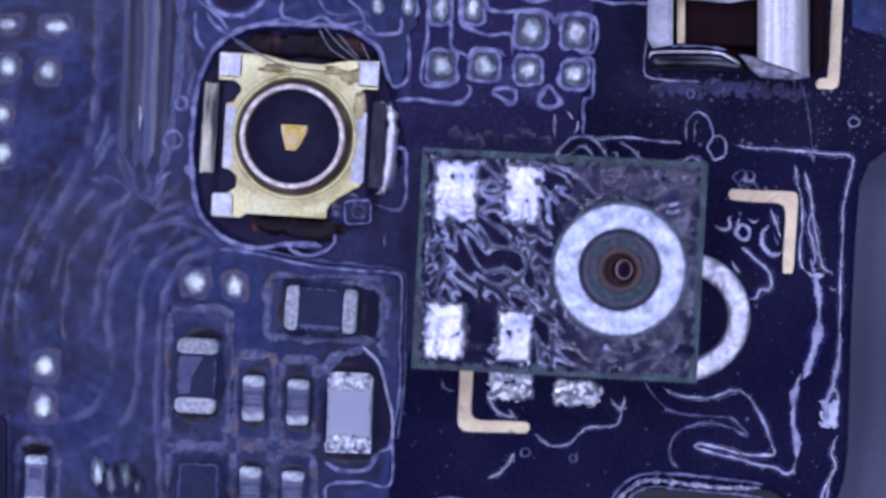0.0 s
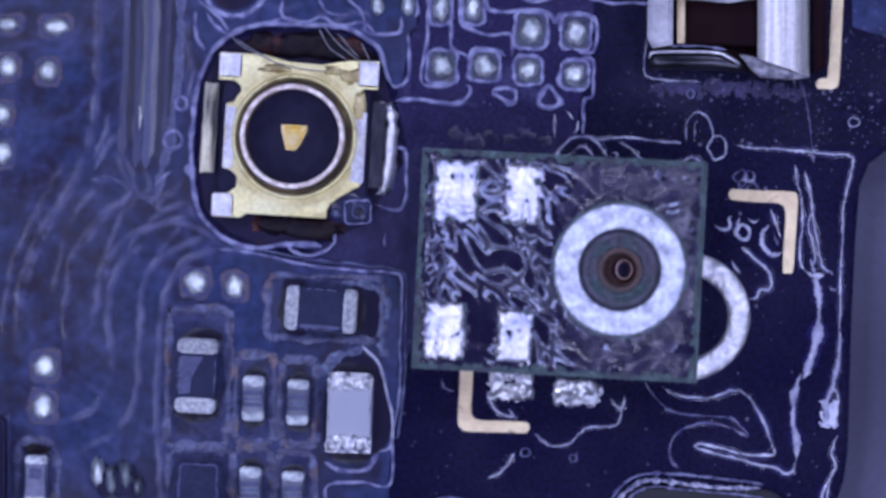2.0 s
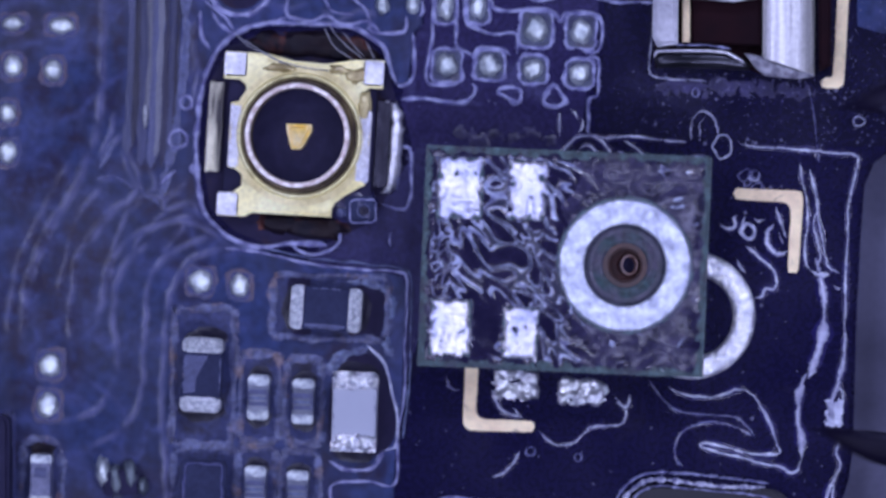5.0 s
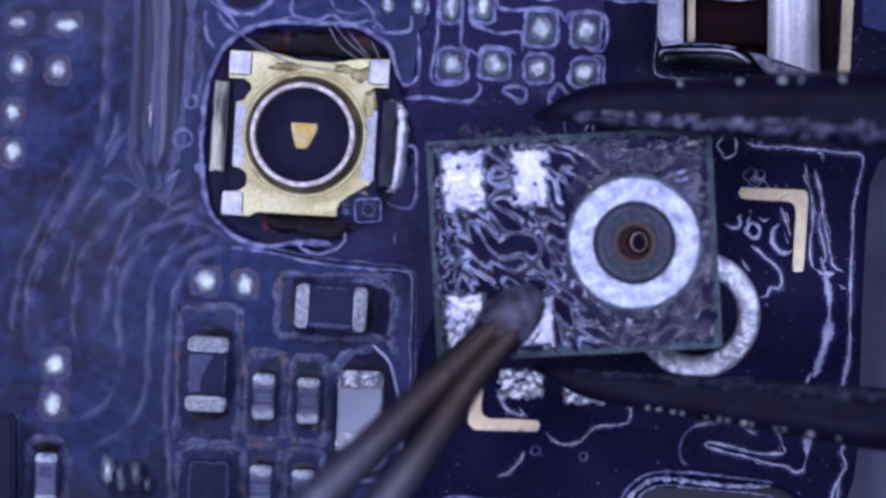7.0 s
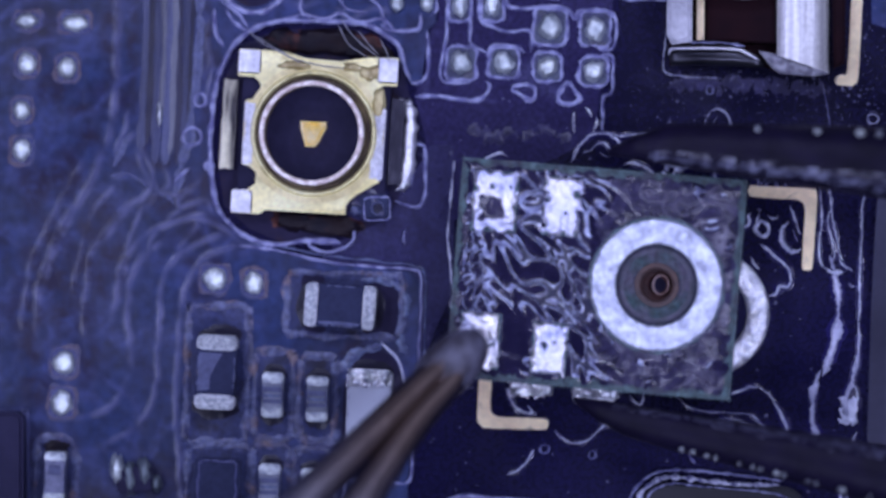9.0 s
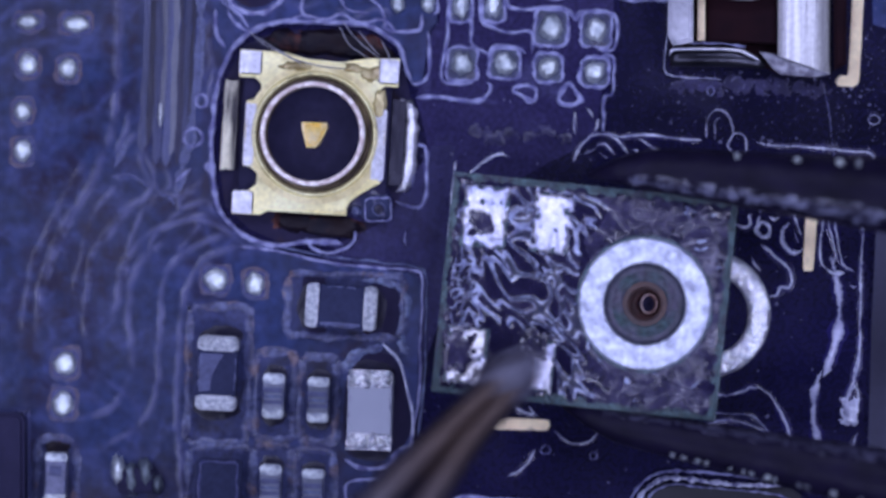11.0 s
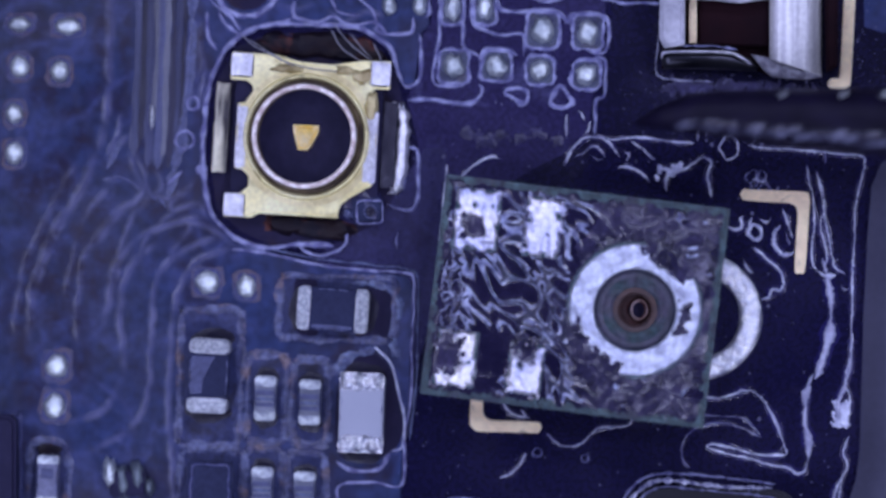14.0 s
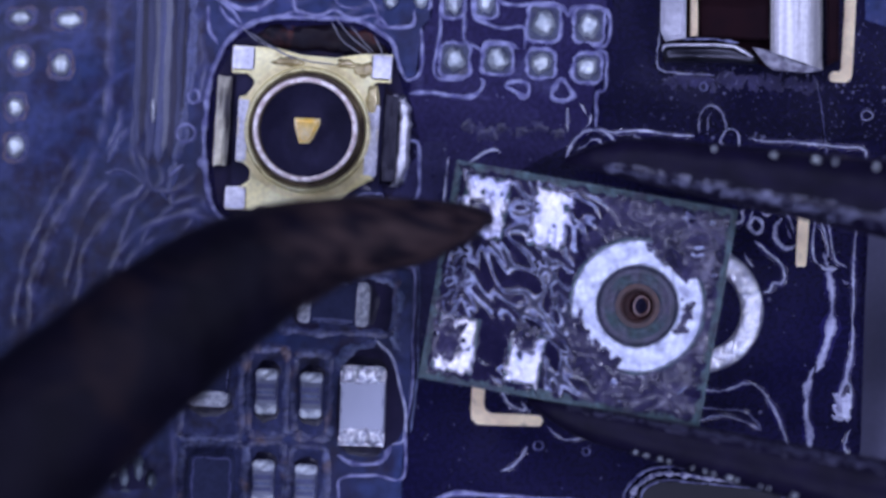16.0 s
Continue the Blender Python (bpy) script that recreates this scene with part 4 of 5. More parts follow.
def coaxial_socket():
    c = at(523, 243, 0.03)
    s = thing("coaxial_socket", c, "square brass coaxial antenna socket with tinned corners, soldered to the board", "connector", turn=-3.5)
    o = Vector((784 * U * 0, 0, 0))

    def flat(points, z0, z1, bevel):
        return slab([(784 + x, 441 + y) for x, y in points], z0, z1, bevel)

    plate = [(-140, -142), (-60, -142), (-20, -132), (40, -130), (90, -140), (142, -142), (142, -92), (118, -92), (106, -80), (106, -66), (120, -56), (120, 80),
             (108, 86), (100, 92), (84, 102), (70, 114), (64, 126), (64, 140), (-76, 140), (-90, 148), (-138, 148), (-138, 108), (-112, 106), (-98, 94), (-98, 74), (-112, 64), (-124, 62), (-124, -52), (-110, -56), (-98, -68), (-100, -84), (-112, -94), (-140, -94)]
    part("base_plate", flat(plate, 0.12, 0.26, 0.03), BRASS, s, "pale brass plate")
    for x, y, w, h in ((-120, -120, 40, 42), (124, -118, 36, 44), (-120, 127, 38, 40)):
        part("tinned_corner", block(w, h, 0.18, 0.1, 0.02, x, y), TIN, s, "bright tinned corner")
    for x, y, w, h in ((-114, 6, 21, 112), (113, 12, 25, 128)):
        part("tinned_side", block(w, h, 0.17, 0.105, 0.02, x, y), TIN, s)
    part("insulator", flat(rounded(0, 0, 262, 262, 26), 0.0, 0.125, 0.02), BLACK, s, "black plastic insulator")
    part("barrel_flange", turned([(113, 0.25), (111, 0.30), (108, 0.345), (104, 0.34), (101.5, 0.28)], 72), BRASS, s, "rounded brass flange", smooth=True)
    # olive ring holds the tarnish and also the shade round the flange
    part("tarnish_ring", turned([(124, 0.261), (118, 0.2635), (110, 0.264)], 72), BRASS_STAIN_SHADE, s, "olive tarnish and painted shade round the flange", smooth=True)
    # dark ring paints the shaded gap between flange and barrel
    part("barrel_seat", turned([(103, 0.264), (98, 0.268), (91, 0.264)], 72), BRASS_DIRTY_SHADED, s, "tarnished groove, its shade put into the colour", smooth=True)
    barrel = part("barrel", turned([(96, 0.26), (93, 0.42), (91.5, 0.74), (84, 0.76), (83, 0.28)], 72), BRASS_DIRTY_SHADED, s, "tarnished barrel, dark with painted shade", smooth=True)
    part("barrel_lip", turned([(92.5, 0.73), (92, 0.80), (88, 0.825), (84, 0.80), (83, 0.72)], 72), LIPMETAL, barrel, "bright worn rim", smooth=True)
    for k, (x, y, a, b) in enumerate(((92, -112, 22, 14), (112, -62, 12, 24), (64, -120, 20, 9), (-40, -118, 26, 8))):
        part("flux_crust", dome(784 + x, 441 + y, a, b, 0.25, 0.05, k + 3, at(784, 441), 0.7), AMBER, s, "amber flux stain", smooth=True)
    well = part("well_floor", flat(circle(0, 0, 84, 48), 0.2, 0.29, 0.0), BLACK, s)
    part("centre_pin", flat([(-22, -20), (23, -21), (24, -11), (12, 16), (5, 24), (-11, 24), (-21, -8)], 0.25, 0.6, 0.05), PINGOLD, well, "worn brass centre pin", smooth=False)
    part("solder_tab", block(24, 158, 0.1, -0.02, 0.03, -153, -8, 0.05, 1, 7), TABMETAL, s, "dull tarnished side tab with highlight streaks in its colour")
    tab = part("solder_tab", block(24, 150, 0.1, 0.03, 0.03, 146, 5, 0.03, 4, 7), DARKTAB, s, "dark glossy side tab")
    # wide bright bead draws the curved white highlight on the tab
    part("tab_edge", bead_line([(784 + x, 441 + y) for x, y in ((146, -72), (160, -62), (168, -40), (169, 10), (167, 60), (160, 84), (148, 92))], 24, 0.11, 0.0, False, 0.25, 1.0, 8), TIN, tab, "tab edge, bright tin for its curved highlight", smooth=True)
    part("solder_fillet", dome(784 + 162, 441 + 72, 11, 22, 0, 0.1, 2, at(784, 441), 0.4), SOLDER, s, smooth=True)
    part("solder_fillet", dome(784 + 166, 441 - 40, 7, 34, 0, 0.08, 5, at(784, 441), 0.4), SOLDER, s, smooth=True)
    for k, (x, y, rx, ry) in enumerate(((-50, -160, 50, 20), (20, -164, 70, 24), (80, -156, 40, 22), (-30, 156, 40, 18), (40, 158, 60, 20))):
        part("flux_crust", dome(784 + x, 441 + y, rx, ry, -0.02, 0.08, k, at(784, 441), 0.6), BROWN, s, "brown burnt flux crust", smooth=True)


coaxial_socket()
for k, pts in enumerate([[(405, 58), (430, 82), (470, 102), (505, 122)], [(420, 70), (455, 92), (500, 118)], [(565, 50), (585, 85), (620, 110)], [(570, 40), (600, 78), (640, 110)],
                         [(640, 75), (652, 100), (656, 120)], [(480, 108), (530, 122), (585, 128)], [(600, 60), (625, 90), (640, 105)]]):
    tagged(part("fibre", bead_line(pts, 1.9, 0.02, 0.30, False, 0.2, 1, k + 400, 5), FIBRE, smooth=True), "fine pale fibre lying over the socket", "fibre", "fibres")


# ---- small surface-mount components ----
LAND = material("brownish_flux_land", (0.0075, 0.0060, 0.018), 0.3, 0.0, second=(0.012, 0.011, 0.030), scale=3, amount=0.9, bump=0.014, bump_scale=8, blotch=(0.030, 0.022, 0.032), blotch_scale=3.5, blotch_from=0.60, spec=0.3)


# pale blue of glazed bands and marks, and of the reflection painted on resistors
GLAZE_SHEEN = material("pale_blue_glaze_and_sheen", (0.082, 0.092, 0.185), 0.35, second=(0.056, 0.062, 0.135), scale=1.6, amount=0.9, bump=0.006, bump_scale=9, grain=0.2)


def chip(x, y, w, l, turn, name, label, body_mat, cap, term_mat, height=0.32, group="", lump=0.02, flat=False):
    c = thing(name, at(x, y, 0.033), label, "component", group, turn=turn)
    part("body", block(w * (0.99 if lump > 0.03 else 0.97), l - cap * 0.9, height * 0.94, 0.01, 0.02), body_mat, c)
    if body_mat == GREYCER:
        for k, (dy, wide, m) in enumerate(((-10, 9, GLAZE_SHEEN), (1, 5, PALERIM), (11, 7, GLAZE_SHEEN))):
            part("glaze_band", block(w * 0.82, wide, 0.02, height * 0.94 - 0.004, 0.004, 0, dy), m, c, "pale glazed band")
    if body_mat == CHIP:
        # the reflection on the chip top, drawn as a pale patch
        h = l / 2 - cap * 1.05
        reflection_outline = [(-w * 0.43, -h), (w * 0.16, -h), (w * 0.02, -h * 0.45), (-w * 0.12, h * 0.2), (-w * 0.14, h * 0.9), (-w * 0.43, h)] if turn < 45 else [(-w * 0.43, -h), (-w * 0.36, -h), (-w * 0.34, 0), (-w * 0.36, h), (-w * 0.43, h)]
        part("glaze_patch", slab([(784 + px, 441 + py) for px, py in reflection_outline], height * 0.94, height * 0.94 + 0.014, 0.004), GLAZE_SHEEN, c, "pale blue patch painted as a reflection")
    for k, s in enumerate((-1, 1)):
        part("body_edge", bead_line([(784 + s * w * 0.44, 441 - l / 2 + cap * 1.08), (784 + s * w * 0.45, 441), (784 + s * w * 0.44, 441 + l / 2 - cap * 1.08)], 3.2, 0.02, height * 0.92, False, 0.5, 1.0, k + int(x), fine=0.5), CAPRIM, c, "thin pale line along the body edge", smooth=True)
        end = slab(rounded(784, 441 + s * (l - cap) / 2, w, cap, cap * 0.38, 0, 5), -0.02, height, 0.022, at(784, 441), 2)
        cap_end = part("terminal", end, term_mat, c, "granular tinned end cap")
        if lump > 0.03:
            part("solder_fillet", ragged(784, 441 + s * (l - cap) / 2, w - 6, cap - 6, height - 0.03, height + 0.03, k + 3, at(784, 441), 5.0, 0.05, 0.6), term_mat, cap_end, smooth=True)
        part("solder_land", dome(784, 441 + s * l * 0.46, w * 0.66, cap * 0.95, -0.02, 0.04, k + int(y), at(784, 441), 0.25, n=30), LAND, cap_end, "dark brownish solder land", smooth=True)
    return c


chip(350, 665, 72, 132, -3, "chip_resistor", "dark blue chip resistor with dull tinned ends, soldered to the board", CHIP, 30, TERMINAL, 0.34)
chip(450, 705, 38, 80, -2, "chip_capacitor", "tiny grey chip capacitor with bright tinned ends", GREYCER, 22, CAPEND, 0.3, "small capacitors")
chip(529, 712, 38, 80, -2, "chip_capacitor", "tiny grey chip capacitor with bright tinned ends", GREYCER, 20, CAPEND, 0.3, "small capacitors")
chip(444, 866, 38, 80, -2, "chip_capacitor", "tiny grey chip capacitor with bright tinned ends", GREYCER, 22, CAPEND, 0.3, "small capacitors")
chip(519, 874, 38, 80, -2, "chip_capacitor", "tiny dark grey chip capacitor with bright tinned ends", GREYCER, 20, CAPEND, 0.3, "small capacitors")
chip(621, 730, 78, 140, -2, "chip_capacitor", "pale blue white ceramic chip capacitor with lumpy solder ends", WHITECER, 32, SOLDER, 0.45, "", 0.05)
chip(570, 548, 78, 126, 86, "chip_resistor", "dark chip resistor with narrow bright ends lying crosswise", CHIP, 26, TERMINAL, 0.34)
CLOUDCER = material("cloudy_violet_ceramic", (0.17, 0.18, 0.29), 0.4, second=(0.11, 0.115, 0.20), scale=2.0, amount=0.9, bump=0.004, bump_scale=8, grain=0.2)
marked = chip(64, 850, 38, 88, -2, "chip_capacitor", "tiny pale chip capacitor with a violet square mark and tinned ends", CLOUDCER, 18, CAPEND, 0.3, "small capacitors")
part("body_mark", block(22, 18, 0.02, 0.278, 0.004, 0, -12), GLAZE_SHEEN, marked, "violet square mark")
part("flux_crust", dome(784, 441 - 56, 28, 15, -0.02, 0.05, 4, at(784, 441), 0.5), BROWN, marked, "brown burnt flux crust", smooth=True)
c = thing("dark_chip", at(352, 866, 0.033), "dark blue flat chip with a pale moulded edge", "component", turn=-2)
part("body", block(80, 100, 0.3, 0, 0.03), CHIP, c)
part("edge_rim", bead_line(rounded(784, 441, 66, 88, 8), 5, 0.02, 0.29, True, 0.4, 2, 7), TRACE, c, smooth=True)
PINDIM = material("tarnished_pin", (0.21, 0.25, 0.29), 0.5, 0.5, second=(0.10, 0.12, 0.16), scale=4, amount=1.0, bump=0.02, bump_scale=9)
c = thing("crumpled_chip", at(204, 850, 0.033), "small component with three crumpled tinned pins", "component", turn=4)
part("body", block(64, 46, 0.15, 0, 0.03, 0, 6), BLACK, c)
for k, (x, y, w, h) in enumerate([(-30, -14, 16, 44), (-8, 4, 14, 50), (18, -4, 16, 44), (38, 16, 12, 26)]):
    part("pin", dome(784 + x, 441 + y, w * 0.85, h * 0.62, 0, 0.2, k, at(784, 441), 0.35), PINDIM if k else DULLBEAD, c, smooth=True)
c = thing("black_module", at(-95, 900, 0.033), "black moulded module with a pale rounded rim", "module")
part("body", slab(rounded(784, 441, 212, 330, 18), 0, 0.5, 0.05), BLACK, c)
part("rim", bead_line(rounded(784, 441, 216, 334, 20), 6, 0.05, 0, True, 0.2, 1, 9), TRACE, c, smooth=True)
c = thing("small_chip", at(622, 372, 0.06), "tiny dark blue chip beside the socket corner", "component", turn=2)
part("body", block(52, 44, 0.16, 0, 0.03, 8, 0), CHIP, c)
part("flux_collar", dome(784 - 6, 441 - 12, 46, 36, -0.02, 0.14, 5, at(784, 441), 0.3), MASKMID, c, "dark blue flux collar", smooth=True)
for k, (x, y) in enumerate([(-26, 6), (8, -10), (20, 12)]):
    part("pin", dome(784 + x, 441 + y, 9, 9, 0.1, 0.07, k, at(784, 441), 0.4), CAPRIM, c, smooth=True)
part("edge_rim", bead_line(rounded(784 + 12, 441 + 4, 46, 40, 8), 3.5, 0.02, 0.15, True, 0.4, 1.5, 17, fine=0.5), RIM, c, smooth=True)
part("centre_dot", dome(784 + 14, 441 + 4, 9, 9, 0.155, 0.02, 3, at(784, 441), 0.2), LAND, c, "dark round mark", smooth=True)
part("dot_rim", bead_line(circle(784 + 14, 441 + 4, 11, 14), 3, 0.02, 0.155, True, 0.4, 1.0, 19, fine=0.4), CAPRIM, c, smooth=True)

GRAINY = material("grainy_flux_rim", (0.42, 0.43, 0.58), 0.25, second=(0.10, 0.10, 0.20), scale=11, amount=1.0, bump=0.05, bump_scale=12, coat=0.4)
# shield frame by the lower edge of the board
c = thing("shield_frame", at(1245, 985, 0.0), "dark rounded shield frame with bright double rim", "shield")
part("cover", slab(rounded(784, 441, 290, 244, 44, 2.0, 8), 0, 0.12, 0.04), material("blue_grey_cover", (0.006, 0.006, 0.016), 0.5, 0.0, second=(0.004, 0.004, 0.012), scale=1.5, bump=0.005, bump_scale=9), c)
for k, (w, z, m, pts) in enumerate([(5, 0.02, RIM, ((1079, 900), (1084, 880), (1106, 854), (1138, 839), (1185, 838), (1253, 844), (1310, 851), (1352, 858))),
                                    (9, 0.06, GRAINY, ((1094, 900), (1099, 882), (1120, 861), (1152, 850), (1219, 857), (1286, 863), (1346, 863))),
                                    (4, 0.1, RIM, ((1108, 900), (1116, 880), (1134, 867), (1160, 861), (1230, 868), (1300, 873), (1350, 882), (1372, 900)))]):
    part("rim", bead_line([(x - 461, y - 544) for x, y in pts], w, 0.05, z, False, 0.45, 1.5, k + 60, fine=0.7), m, c, smooth=True)


# ---- spring contact ----
def spring_contact():
    c = thing("spring_contact", at(1295, 0, 0.0), "folded bright steel spring contact on the board", "spring contact")

    def flat(points, z0, z1, bevel=0.02):
        return slab([(784 + x - 1295, 441 + y) for x, y in points], z0, z1, bevel)

    part("base_plate", flat([(1150, -140), (1432, -140), (1430, 138), (1405, 142), (1345, 138), (1300, 118), (1150, 122)], 0.0, 0.08), SHADOWED, c, "base of the contact, brown black for its shade")
    part("side_wall", flat([(1150, -140), (1192, -140), (1191, 82), (1156, 88), (1147, 70)], 0.08, 0.7, 0.05), WALLSTEEL, c, "grey side wall")
    part("inner_strip", flat([(1199, -140), (1213, -140), (1212, 78), (1199, 78)], 0.08, 0.3, 0.02), GOLD, c, "pale gold strip")
    part("inner_wall", flat([(1216, -140), (1340, -140), (1340, 84), (1216, 80)], 0.05, 0.25, 0.02), SHADOWED, c, "hollow of the contact, its shade put into the colour")
    part("top_strap", flat([(1192, -140), (1342, -140), (1342, 1), (1318, 4), (1292, 8), (1268, 7), (1240, 3), (1192, 1)], 0.3, 0.55, 0.04), WALLSTEEL, c, "bright top strap")
    part("floor_edge", bead_line([(784 + x - 1295, 441 + y) for x, y in ((1186, 84), (1215, 83), (1250, 85), (1285, 90))], 6, 0.03, 0.2, False, 0.5, 1.5, 6, fine=0.7), RIM, c, smooth=True)
    arc = bmesh.new()
    rows = []
    for j in range(25):
        a = math.pi * j / 24
        x = 1386 - 46 * math.cos(a)
        bottom = 106 + (x - 1340) * 0.34
        rows.append([arc.verts.new(Vector(((x - 1295) * U, -y * U, (0.30 + 0.22 * math.sin(math.pi * ((1 - math.cos(a)) / 2) ** 0.55) - 0.20 * max(0.0, ((1 - math.cos(a)) / 2 - 0.74) / 0.26) ** 1.4) * MM))) for y in (-140, bottom)])
    for a, b in zip(rows, rows[1:]):
        arc.faces.new((a[0], b[0], b[1], a[1]))
    bmesh.ops.recalc_face_normals(arc, faces=arc.faces)
    part("spring_bend", arc, BRUSHED, c, "brushed rounded spring bend", smooth=True)
    part("gusset", flat([(1308, 98), (1348, 106), (1432, 138), (1404, 143), (1345, 138), (1330, 126)], 0.08, 0.42, 0.03), GUSSET, c)
    # dark block that stands for the shadow right of the bend
    part("back_wall", flat([(1436, -140), (1462, -140), (1460, 120), (1440, 130)], 0.0, 0.35, 0.03), SHADOWED, c, "black strip for the shadow beside the contact")
    lip = []
    for x, y in ((1151, 112), (1165, 108), (1200, 107), (1260, 108), (1285, 112), (1305, 118), (1318, 124)):
        lip.append(Vector(((x - 1295) * U, -y * U, 0.25 * MM)))
    rolled = part("lip", tube(lip, [13 * U, 16 * U, 17 * U, 17 * U, 15 * U, 11 * U, 5 * U], 1.0, 16), STEEL, c, "dark glossy rolled lip", smooth=True)
    part("lip_edge", bead_line([(784 + x - 1295, 441 + y) for x, y in ((1150, 106), (1152, 100), (1165, 94), (1260, 95), (1290, 104), (1310, 116))], 6, 0.03, 0.42, False, 0.1, 0.5, 3), TIN, rolled, "bright edge line", smooth=True)


spring_contact()


# ---- landing pads and microphone module ----
FACET = material("faceted_solder", (0.92, 0.93, 0.97), 0.36, 1.0, second=(0.42, 0.44, 0.54), scale=2.4, amount=1.0, bump=0.12, bump_scale=2.6)
for k, (x, y, w, h) in enumerate([(905, 684, 78, 50), (1022, 696, 84, 46)]):
    part("tinned_pad", ragged(x, y, w, h, -0.005, 0.04, k * 5 + 31, Vector((0, 0, 0)), 7.0, 0.06, 0.45, 2.0), FACET, board, "crumpled tinned pad", smooth=True)

MIC_W, MIC_L, MIC_TOP = 500, 387, 1.0
PADS = [(62, 73, 74, 102), (180, 72, 60, 98), (55, 318, 66, 92), (178, 322, 56, 84)]


def microphone():
    m = thing("microphone_module", at(1000, 470), "dark green microphone module lying pads up under wet flux", "microphone")

    def flat(points, z0, z1, bevel=0.02):
        return slab([(784 + x, 441 + y) for x, y in points], z0, z1, bevel)

    hole = (106, 2.5)
    part("metal_can", flat(rounded(0, 0, MIC_W - 24, MIC_L - 24, 20), 0.0, 0.6, 0.03), CAN, m, "stamped metal can beneath")
    # laminate with the sound port cut through
    bm = bmesh.new()
    n = 64
    ring, edge = [], []
    for i in range(n):
        a = math.tau * (i + 0.5) / n
        d = (math.cos(a), math.sin(a))
        k = min((MIC_W / 2 - hole[0] * math.copysign(1, d[0])) / max(abs(d[0]), 1e-6), (MIC_L / 2 - hole[1] * math.copysign(1, d[1])) / max(abs(d[1]), 1e-6))
        edge.append((hole[0] + d[0] * k, hole[1] + d[1] * k))
        ring.append((hole[0] + d[0] * 71, hole[1] + d[1] * 71))
    corners = [(MIC_W / 2, MIC_L / 2), (-MIC_W / 2, MIC_L / 2), (-MIC_W / 2, -MIC_L / 2), (MIC_W / 2, -MIC_L / 2)]
    for cx, cy in corners:
        j = min(range(n), key=lambda i: math.hypot(edge[i][0] - cx, edge[i][1] - cy))
        edge[j] = (cx, cy)
    lay = [[bm.verts.new((x * U, -y * U, z * MM)) for x, y in pts] for pts, z in ((ring, 0.9), (ring, MIC_TOP), (edge, MIC_TOP), (edge, 0.6), (ring, 0.6))]
    for a, b in zip(lay, lay[1:] + lay[:1]):
        for i in range(n):
            bm.faces.new((a[i], a[(i + 1) % n], b[(i + 1) % n], b[i]))
    bmesh.ops.recalc_face_normals(bm, faces=bm.faces)
    bmesh.ops.remove_doubles(bm, verts=bm.verts[:], dist=1e-9)
    part("laminate", bm, SUBSTRATE, m, "dark green laminate")
    o = Vector((hole[0] * U, -hole[1] * U, 0))
    land = part("port_land", turned([(72, 0.9), (60, 0.925), (46, 0.92), (40, 0.90), (36, 0.87), (35, 0.62)], 64, o), PORT, m, "grey green land round the port", smooth=True)
    part("land_rim", turned([(71.5, 0.925), (69, 0.938), (61, 0.936), (58, 0.927)], 64, o), PORTRIM, land, "grey violet rim of the land", smooth=True)
    part("port_step", turned([(39, 0.90), (34, 0.905), (28, 0.88), (26, 0.72)], 48, o), COPPER, land, "brown copper step", smooth=True)
    part("port_pocket", turned([(29, 0.735), (23, 0.73), (15, 0.725), (14, 0.66)], 40, o + Vector((2 * U, 0, 0))), POCKETBROWN, land, "dark red brown pocket", smooth=True)
    # liner set off centre and pale, to draw the crescent highlight in the port
    middle = o + Vector((7 * U, 1 * U, 0))
    liner = turned([(18.5, 0.74), (18.2, 0.80), (16.8, 0.815), (15, 0.80), (14.2, 0.66)], 40, middle)
    for v in liner.verts:
        v.co.x = middle.x + (v.co.x - middle.x) * 0.82
    part("port_liner", liner, LINER, land, "thin copper liner, pale for the crescent highlight", smooth=True)
    part("port_membrane", flat(circle(hole[0], hole[1], 36, 32), 0.6, 0.63, 0), BLACK, m, "black sound port")
    part("ring_pad", turned([(116, 0.99), (115, 1.02), (111, 1.032), (76, 1.032), (72, 1.02), (71, 0.9)], 72, o), PADRING, m, "matt white tinned ring", smooth=True)
    for k, (u, v, w, h) in enumerate(PADS):
        part("solder_pad", ragged(784 + u - 250, 441 + v - 193.5, w, h, 0.985, 1.045, k * 7 + 2, at(784, 441), 9.0, 0.05, 0.50), SOLDERWET, m, "shiny lumpy tinned pad", smooth=True)
    # wet flux in worm-like ridges
    nx, ny = 440, 340
    verts, faces, crest = [], [], []
    for j in range(ny + 1):
        for i in range(nx + 1):
            x, y = 3 + (MIC_W - 6) * i / nx, 3 + (MIC_L - 6) * j / ny
            q = Vector((x, y, 0)) + 26 * noise.noise_vector(Vector((x / 75, y / 75, 3.1)))
            f = noise.noise(Vector(((q.x * 0.72 + q.y * 0.69) / 44, (q.y * 0.72 - q.x * 0.69) / 17, 1.7)))
            froth = min(1, max(0, (64 - x) / 24 + 0.8 * noise.noise((x / 40, y / 40, 2)))) * (1 if 105 < y else 0.4)
            f = f * (1 - froth) + froth * 1.3 * noise.noise(Vector((x / 11, y / 11, 4.4)))
            g = noise.noise(Vector((x / 26, y / 18, 8.4)) + 0.6 * noise.noise_vector(Vector((x / 34, y / 34, 1.0))))
            right = min(1, max(0, (x - 285 + 60 * noise.noise((x / 70, y / 70, 6))) / 50))
            ridge = (1 - right) * math.exp(-(f / 0.20) ** 2) + right * (0.75 * math.exp(-(g / 0.14) ** 2) + 0.45 * abs(noise.noise(Vector((x / 9, y / 9, 2)))))
            wet = min(1, max(0, 0.8 + 1.0 * noise.noise(Vector((x / 70, y / 70, 5.5)))))
            rim = min(1, min(x - 8, y - 8, MIC_W - 8 - x, MIC_L - 8 - y) / 14)
